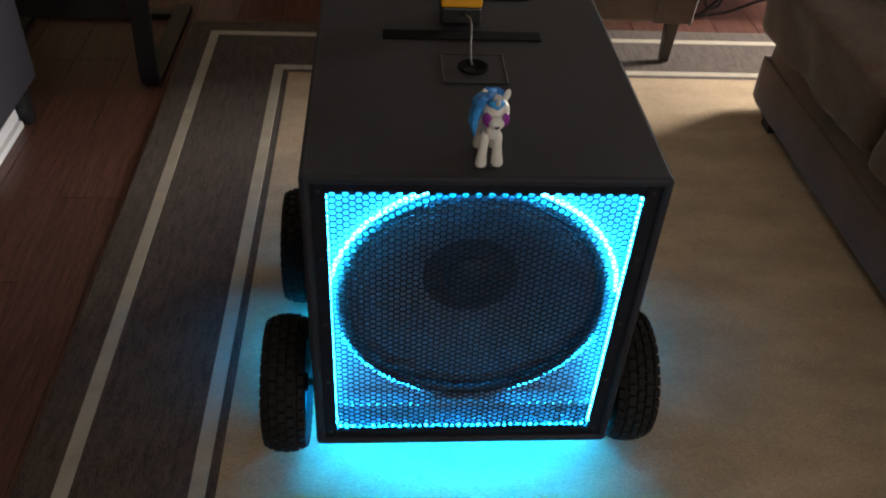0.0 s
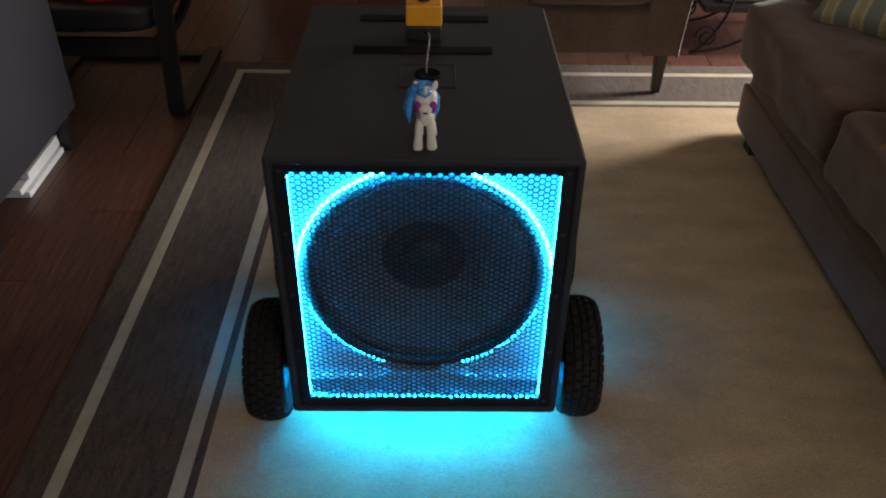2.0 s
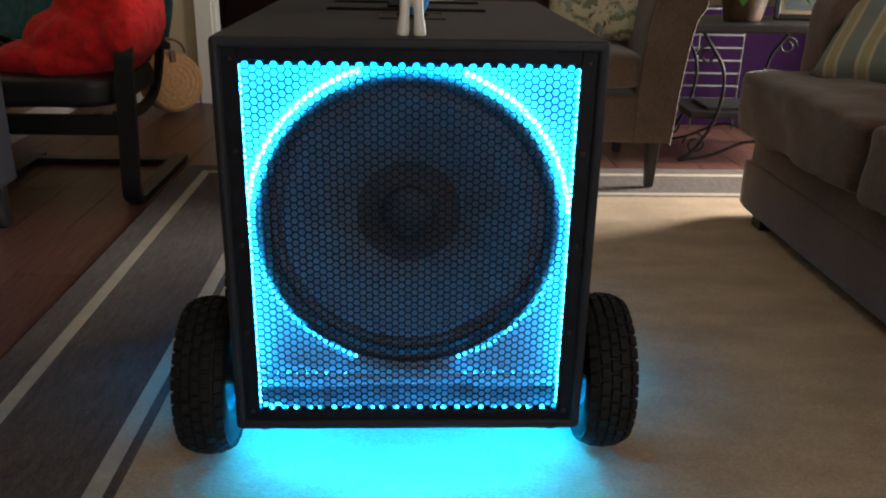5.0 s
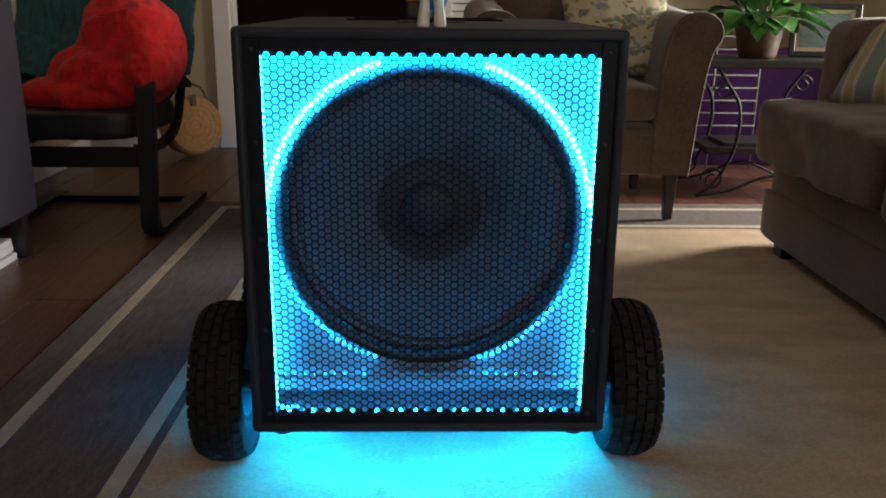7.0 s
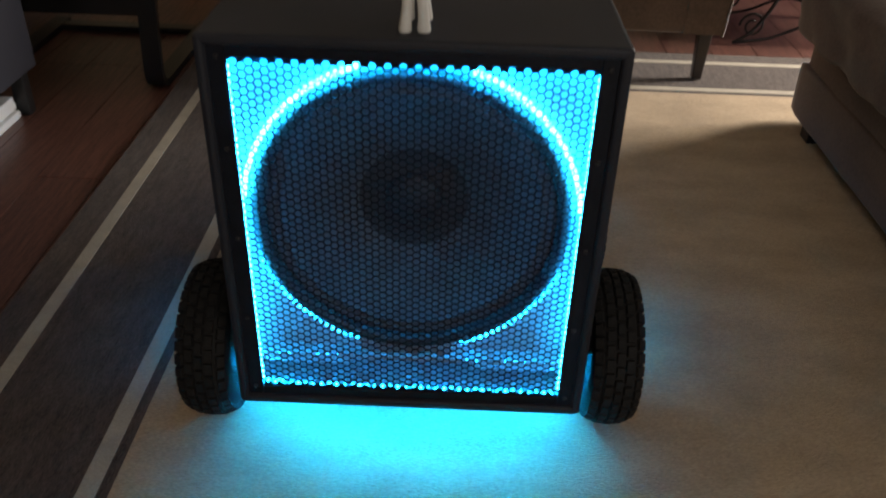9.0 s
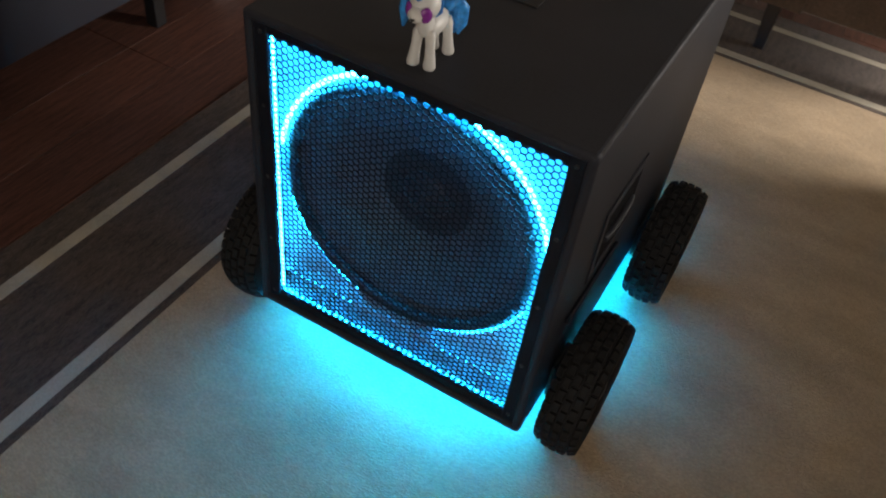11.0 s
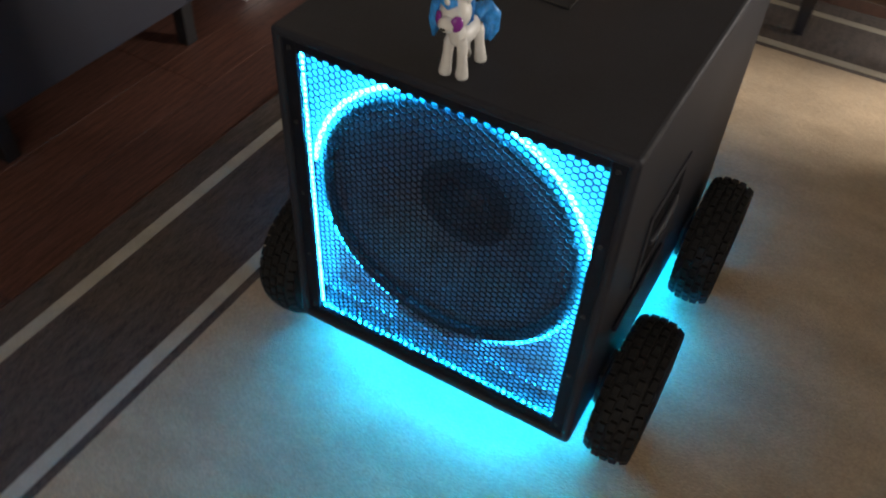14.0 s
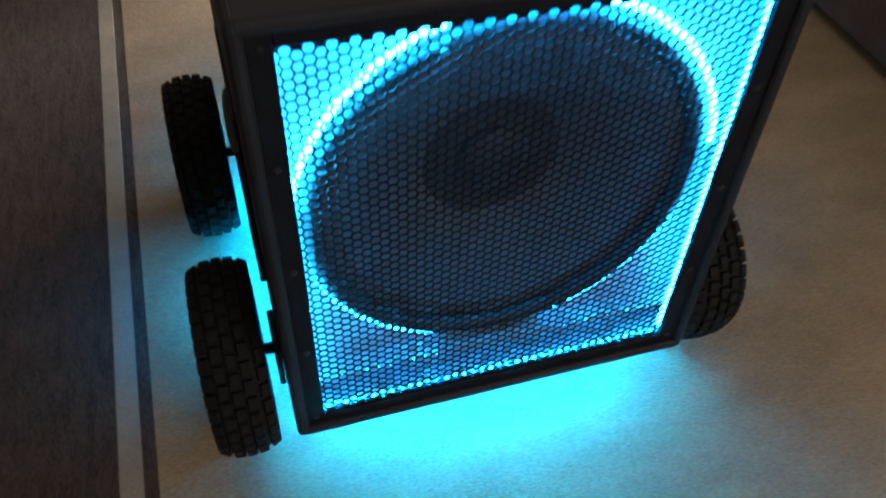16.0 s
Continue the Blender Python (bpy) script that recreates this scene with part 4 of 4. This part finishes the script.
for i in range(12):
    z = 0.10 + i * 0.066
    part("wire", tube([(1.25, 3.02, z), (1.72, 3.02, z)], 0.004, 6), M_WIRE, rack)
for x in (1.25, 1.485, 1.72):
    part("upright", tube([(x, 3.028, 0.0), (x, 3.028, 0.85)], 0.005, 6), M_WIRE, rack)
panel = solid("wall_panel", box((1.33, 3.24, 0.0), (2.50, 3.30, 0.63), 0.004), M_PURPLE, "low purple painted panel by the wall", "panel")
book = solid("magazine", box((1.36, 2.46, 0.2330), (1.62, 2.70, 0.2470), 0.002, 1), M_BLACKP, "glossy dark magazine on the lower table shelf", "magazine")

# ---- bentwood lounge chair ----
lounge = thing("lounge_chair", "black bentwood lounge chair with black leather cushion", "chair", at=(-0.030, 0.10, 0))


def strap(pts, w, th, axis=(1, 0, 0)):
    """A flat bent lath along points in a plane square to axis."""
    bm = bmesh.new()
    ax = Vector(axis)
    rows_ = []
    P_ = [Vector(p) for p in pts]
    for i, p in enumerate(P_):
        d = (P_[min(i + 1, len(P_) - 1)] - P_[max(i - 1, 0)]).normalized()
        nrm = ax.cross(d).normalized()
        rows_.append([bm.verts.new(p + ax * (sx * w / 2) + nrm * (sn * th / 2)) for sx, sn in ((-1, -1), (1, -1), (1, 1), (-1, 1))])
    for a, b in zip(rows_, rows_[1:]):
        for k in range(4):
            bm.faces.new((a[k], a[(k + 1) % 4], b[(k + 1) % 4], b[k]))
    bm.faces.new(rows_[0][::-1])
    bm.faces.new(rows_[-1])
    bmesh.ops.bevel(bm, geom=[e for e in bm.edges if len(e.link_faces) == 2 and e.calc_face_angle(0) > 1.2], offset=0.003, segments=1, affect="EDGES")
    return bm


LX1, LX0 = -0.985, -1.60
for x in (LX1, LX0):
    front = [(x, 2.28, 0.016), (x, 2.0, 0.014), (x, 1.75, 0.014), (x, 1.645, 0.016), (x, 1.605, 0.035), (x, 1.595, 0.075), (x, 1.605, 0.16), (x, 1.635, 0.34), (x, 1.655, 0.49), (x, 1.67, 0.545), (x, 1.71, 0.573), (x, 1.79, 0.58), (x, 2.0, 0.555), (x, 2.16, 0.51)]
    part("arm_leg", strap(curve(front, 4), 0.065, 0.024), M_BLACKWOOD, lounge, "bent black arm and leg")
    back = [(x + (0.036 if x < -1.2 else -0.036), 1.63, 0.33), (x + (0.036 if x < -1.2 else -0.036), 1.9, 0.30), (x + (0.036 if x < -1.2 else -0.036), 2.15, 0.36), (x + (0.036 if x < -1.2 else -0.036), 2.30, 0.62), (x + (0.036 if x < -1.2 else -0.036), 2.40, 1.0)]
    part("seat_rail", strap(curve(back, 4), 0.03, 0.03), M_BLACKWOOD, lounge)
part("front_rail", box((LX0 + 0.034, 1.625, 0.258), (LX1 - 0.034, 1.65, 0.332), 0.004), M_BLACKWOOD, lounge)
part("floor_rail", box((LX0 + 0.034, 2.18, 0.003), (LX1 - 0.034, 2.24, 0.028), 0.004), M_BLACKWOOD, lounge)
part("seat_cushion", cushion((LX0 + 0.03, 1.60, 0.352), (LX1 - 0.025, 2.18, 0.472), 6, 16, 0.008, 51), M_LEATHER, lounge, "black leather seat cushion")
part("back_cushion", cushion((LX0 + 0.05, -0.05, 0.0), (LX1 - 0.05, 0.05, 0.68), 5, 14, 0.008, 52, m=pose(0, 2.23, 0.40, -15, 0, 0)), M_LEATHER, lounge, "black leather back cushion")


def throw(name, ctrl, nu, nv, mat, label, thick, seed, rough):
    """A draped cloth over a grid of control points."""
    bm = bmesh.new()
    R_, C_ = len(ctrl), len(ctrl[0])

    def at(u, v):
        fu, fv = u * (R_ - 1), v * (C_ - 1)
        i, j = min(int(fu), R_ - 2), min(int(fv), C_ - 2)
        a, b = fu - i, fv - j
        a, b = a * a * (3 - 2 * a) * 0.5 + a * 0.5, b * b * (3 - 2 * b) * 0.5 + b * 0.5
        p = Vector(ctrl[i][j]) * (1 - a) * (1 - b) + Vector(ctrl[i + 1][j]) * a * (1 - b) + Vector(ctrl[i][j + 1]) * (1 - a) * b + Vector(ctrl[i + 1][j + 1]) * a * b
        return p + Vector((noise.noise(p * 7 + Vector((seed, 0, 0))), noise.noise(p * 7 + Vector((0, seed, 0))), noise.noise(p * 7 + Vector((0, 0, seed))))) * rough + Vector((0, -1, 0)) * noise.noise(p * 26) * rough * 0.4
    g = [[bm.verts.new(at(i / nu, j / nv)) for j in range(nv + 1)] for i in range(nu + 1)]
    for i in range(nu):
        for j in range(nv):
            bm.faces.new((g[i][j], g[i][j + 1], g[i + 1][j + 1], g[i + 1][j])).smooth = True
    bmesh.ops.recalc_face_normals(bm, faces=bm.faces)
    bmesh.ops.solidify(bm, geom=list(bm.faces), thickness=thick)
    return solid(name, bm, mat, label, "blanket", smooth=True)


fur = bmesh.new()
for lo, hi, pw, seed in (((-1.30, 1.80, 0.45), (-0.945, 2.20, 0.868), 2.5, 61), ((-1.40, 1.76, 0.44), (-0.98, 2.12, 0.70), 2.2, 62),
                         ((-1.54, 1.74, 0.43), (-1.05, 2.10, 0.585), 2.1, 63), ((-1.13, 1.76, 0.50), (-0.945, 2.06, 0.70), 2.4, 64)):
    add_cushion(fur, lo, hi, pw, 40, 0.010, seed)
for v in fur.verts:
    q = v.co
    fold = 1 - abs(noise.noise(Vector((q.x * 5 + q.z * 3, q.y * 4, q.z * 8 - q.x * 4)))) * 2
    tuft = noise.noise(q * 34) * 0.006 + noise.noise(q * 75) * 0.004
    v.co = q + (q - Vector((-1.15, 2.0, 0.55))).normalized() * (0.024 * (fold - 0.5) + tuft)
fur_ob = solid("fur_blanket", fur, M_FUR, "bunched red faux fur blanket on the chair", "blanket")
knit = fur_ob.modifiers.new("one_skin", "REMESH")
knit.mode, knit.voxel_size, knit.use_smooth_shade = "VOXEL", 0.008, True
throw("throw_blanket", [[(-1.68, 2.44, 1.06), (-1.30, 2.46, 1.10), (-0.95, 2.44, 1.06)], [(-1.68, 2.30, 0.92), (-1.30, 2.30, 0.95), (-0.95, 2.30, 0.92)], [(-1.68, 2.24, 0.70), (-1.30, 2.24, 0.70), (-0.95, 2.25, 0.70)], [(-1.66, 2.18, 0.55), (-1.30, 2.18, 0.53), (-0.97, 2.20, 0.55)]], 36, 40, M_TEAL, "teal knitted throw over the chair back", 0.012, 4, 0.02)

# round rattan bag by the wall
bag = thing("round_bag", "round tan woven rattan bag leaning on the wall", "bag")
bmx = pose(-1.315, 3.42, 0.172, 84, 0, 36) @ Matrix.Diagonal((1.2, 1.2, 1.5, 1))
part("body", lathe([(0.0001, -0.05), (0.115, -0.05), (0.132, -0.042), (0.136, 0.0), (0.132, 0.042), (0.115, 0.05), (0.0001, 0.05)], 40, bmx), M_WICKER, bag)
for r in (0.025, 0.05, 0.075, 0.098, 0.116):
    ringp = [bmx @ Vector((r * math.cos(i * math.pi / 16), r * math.sin(i * math.pi / 16), 0.0505)) for i in range(33)]
    part("coil", tube(ringp, 0.0028, 6), M_WICKER, bag)
part("handle", tube([bmx @ Vector((0.07 * math.cos(math.pi * i / 12), 0.125 + 0.065 * math.sin(math.pi * i / 12), 0.03)) for i in range(13)], 0.007, 8), M_WICKERDARK, bag, "brown leather handle")
part("clasp", box((-0.014, 0.09, 0.05), (0.014, 0.14, 0.058), 0.003, 1, bmx), M_WICKERDARK, bag)

# ---- charcoal cabinet and what lies under it ----
cab = thing("media_cabinet", "tall charcoal cabinet on short dark legs", "cabinet")
part("body", box((-1.86, -0.66, 0.150), (-1.343, 1.50, 1.35), 0.006), M_CABINET, cab)
for y0, y1 in ((-0.65, 0.063), (0.071, 0.776), (0.784, 1.49)):
    part("door", box((-1.3425, y0, 0.162), (-1.326, y1, 1.335), 0.003), M_CABINET, cab)
for y in (-0.62, 0.07, 0.775, 1.44):
    for x in (-1.84, -1.405):
        part("leg", box((x, y, 0.0), (x + 0.045, y + 0.045, 0.150), 0.003), M_BLACKWOOD, cab)
for i, (x1, y0, y1, a) in enumerate(((-1.385, 1.10, 1.425, 0.0), (-1.398, 1.07, 1.432, 2.0), (-1.392, 1.14, 1.415, -1.5))):
    t = box((-1.74, y0, 0.0015 + 0.026 * i), (x1, y1, 0.0255 + 0.026 * i), 0.002, 1)
    solid("paper_ream", t, M_PAPER, "thick ream of white paper under the cabinet", "paper", group="paper under the cabinet")

# ---- floor boards ----
plank_w, plank_l = 0.19, 1.28
pl = to_mesh("plank", box((-plank_w / 2 + 0.0006, -plank_l / 2 + 0.0006, -0.0118), (plank_w / 2 - 0.0006, plank_l / 2 - 0.0006, 0.0), 0.0012, 1), M_PLANK)
rnd = random.Random(9)
x = X0 - 0.04
while x + plank_w < X1 + 0.11:
    end = Y1 + 1.15 if -1.25 < x < 0.45 else Y1 + 0.1
    y, run = Y0 - 0.1, plank_l * rnd.choice((0.3, 0.55, 0.8, 1.0))
    while y < end - 0.01:
        run = min(run, end - y)
        p = new("plank", pl)
        p.parent = floor
        p.location = (x + plank_w / 2, y + run / 2, -rnd.uniform(0.0, 0.0006))
        p.scale = (1, run / plank_l, 1)
        y, run = y + run, plank_l
    x += plank_w

# ---- the whole place brought to its true size ----
for ob in [o for o in scene.objects if o.parent is None and o.type != "CAMERA"]:
    ob.matrix_world = Matrix.Scale(SIZE, 4) @ ob.matrix_world
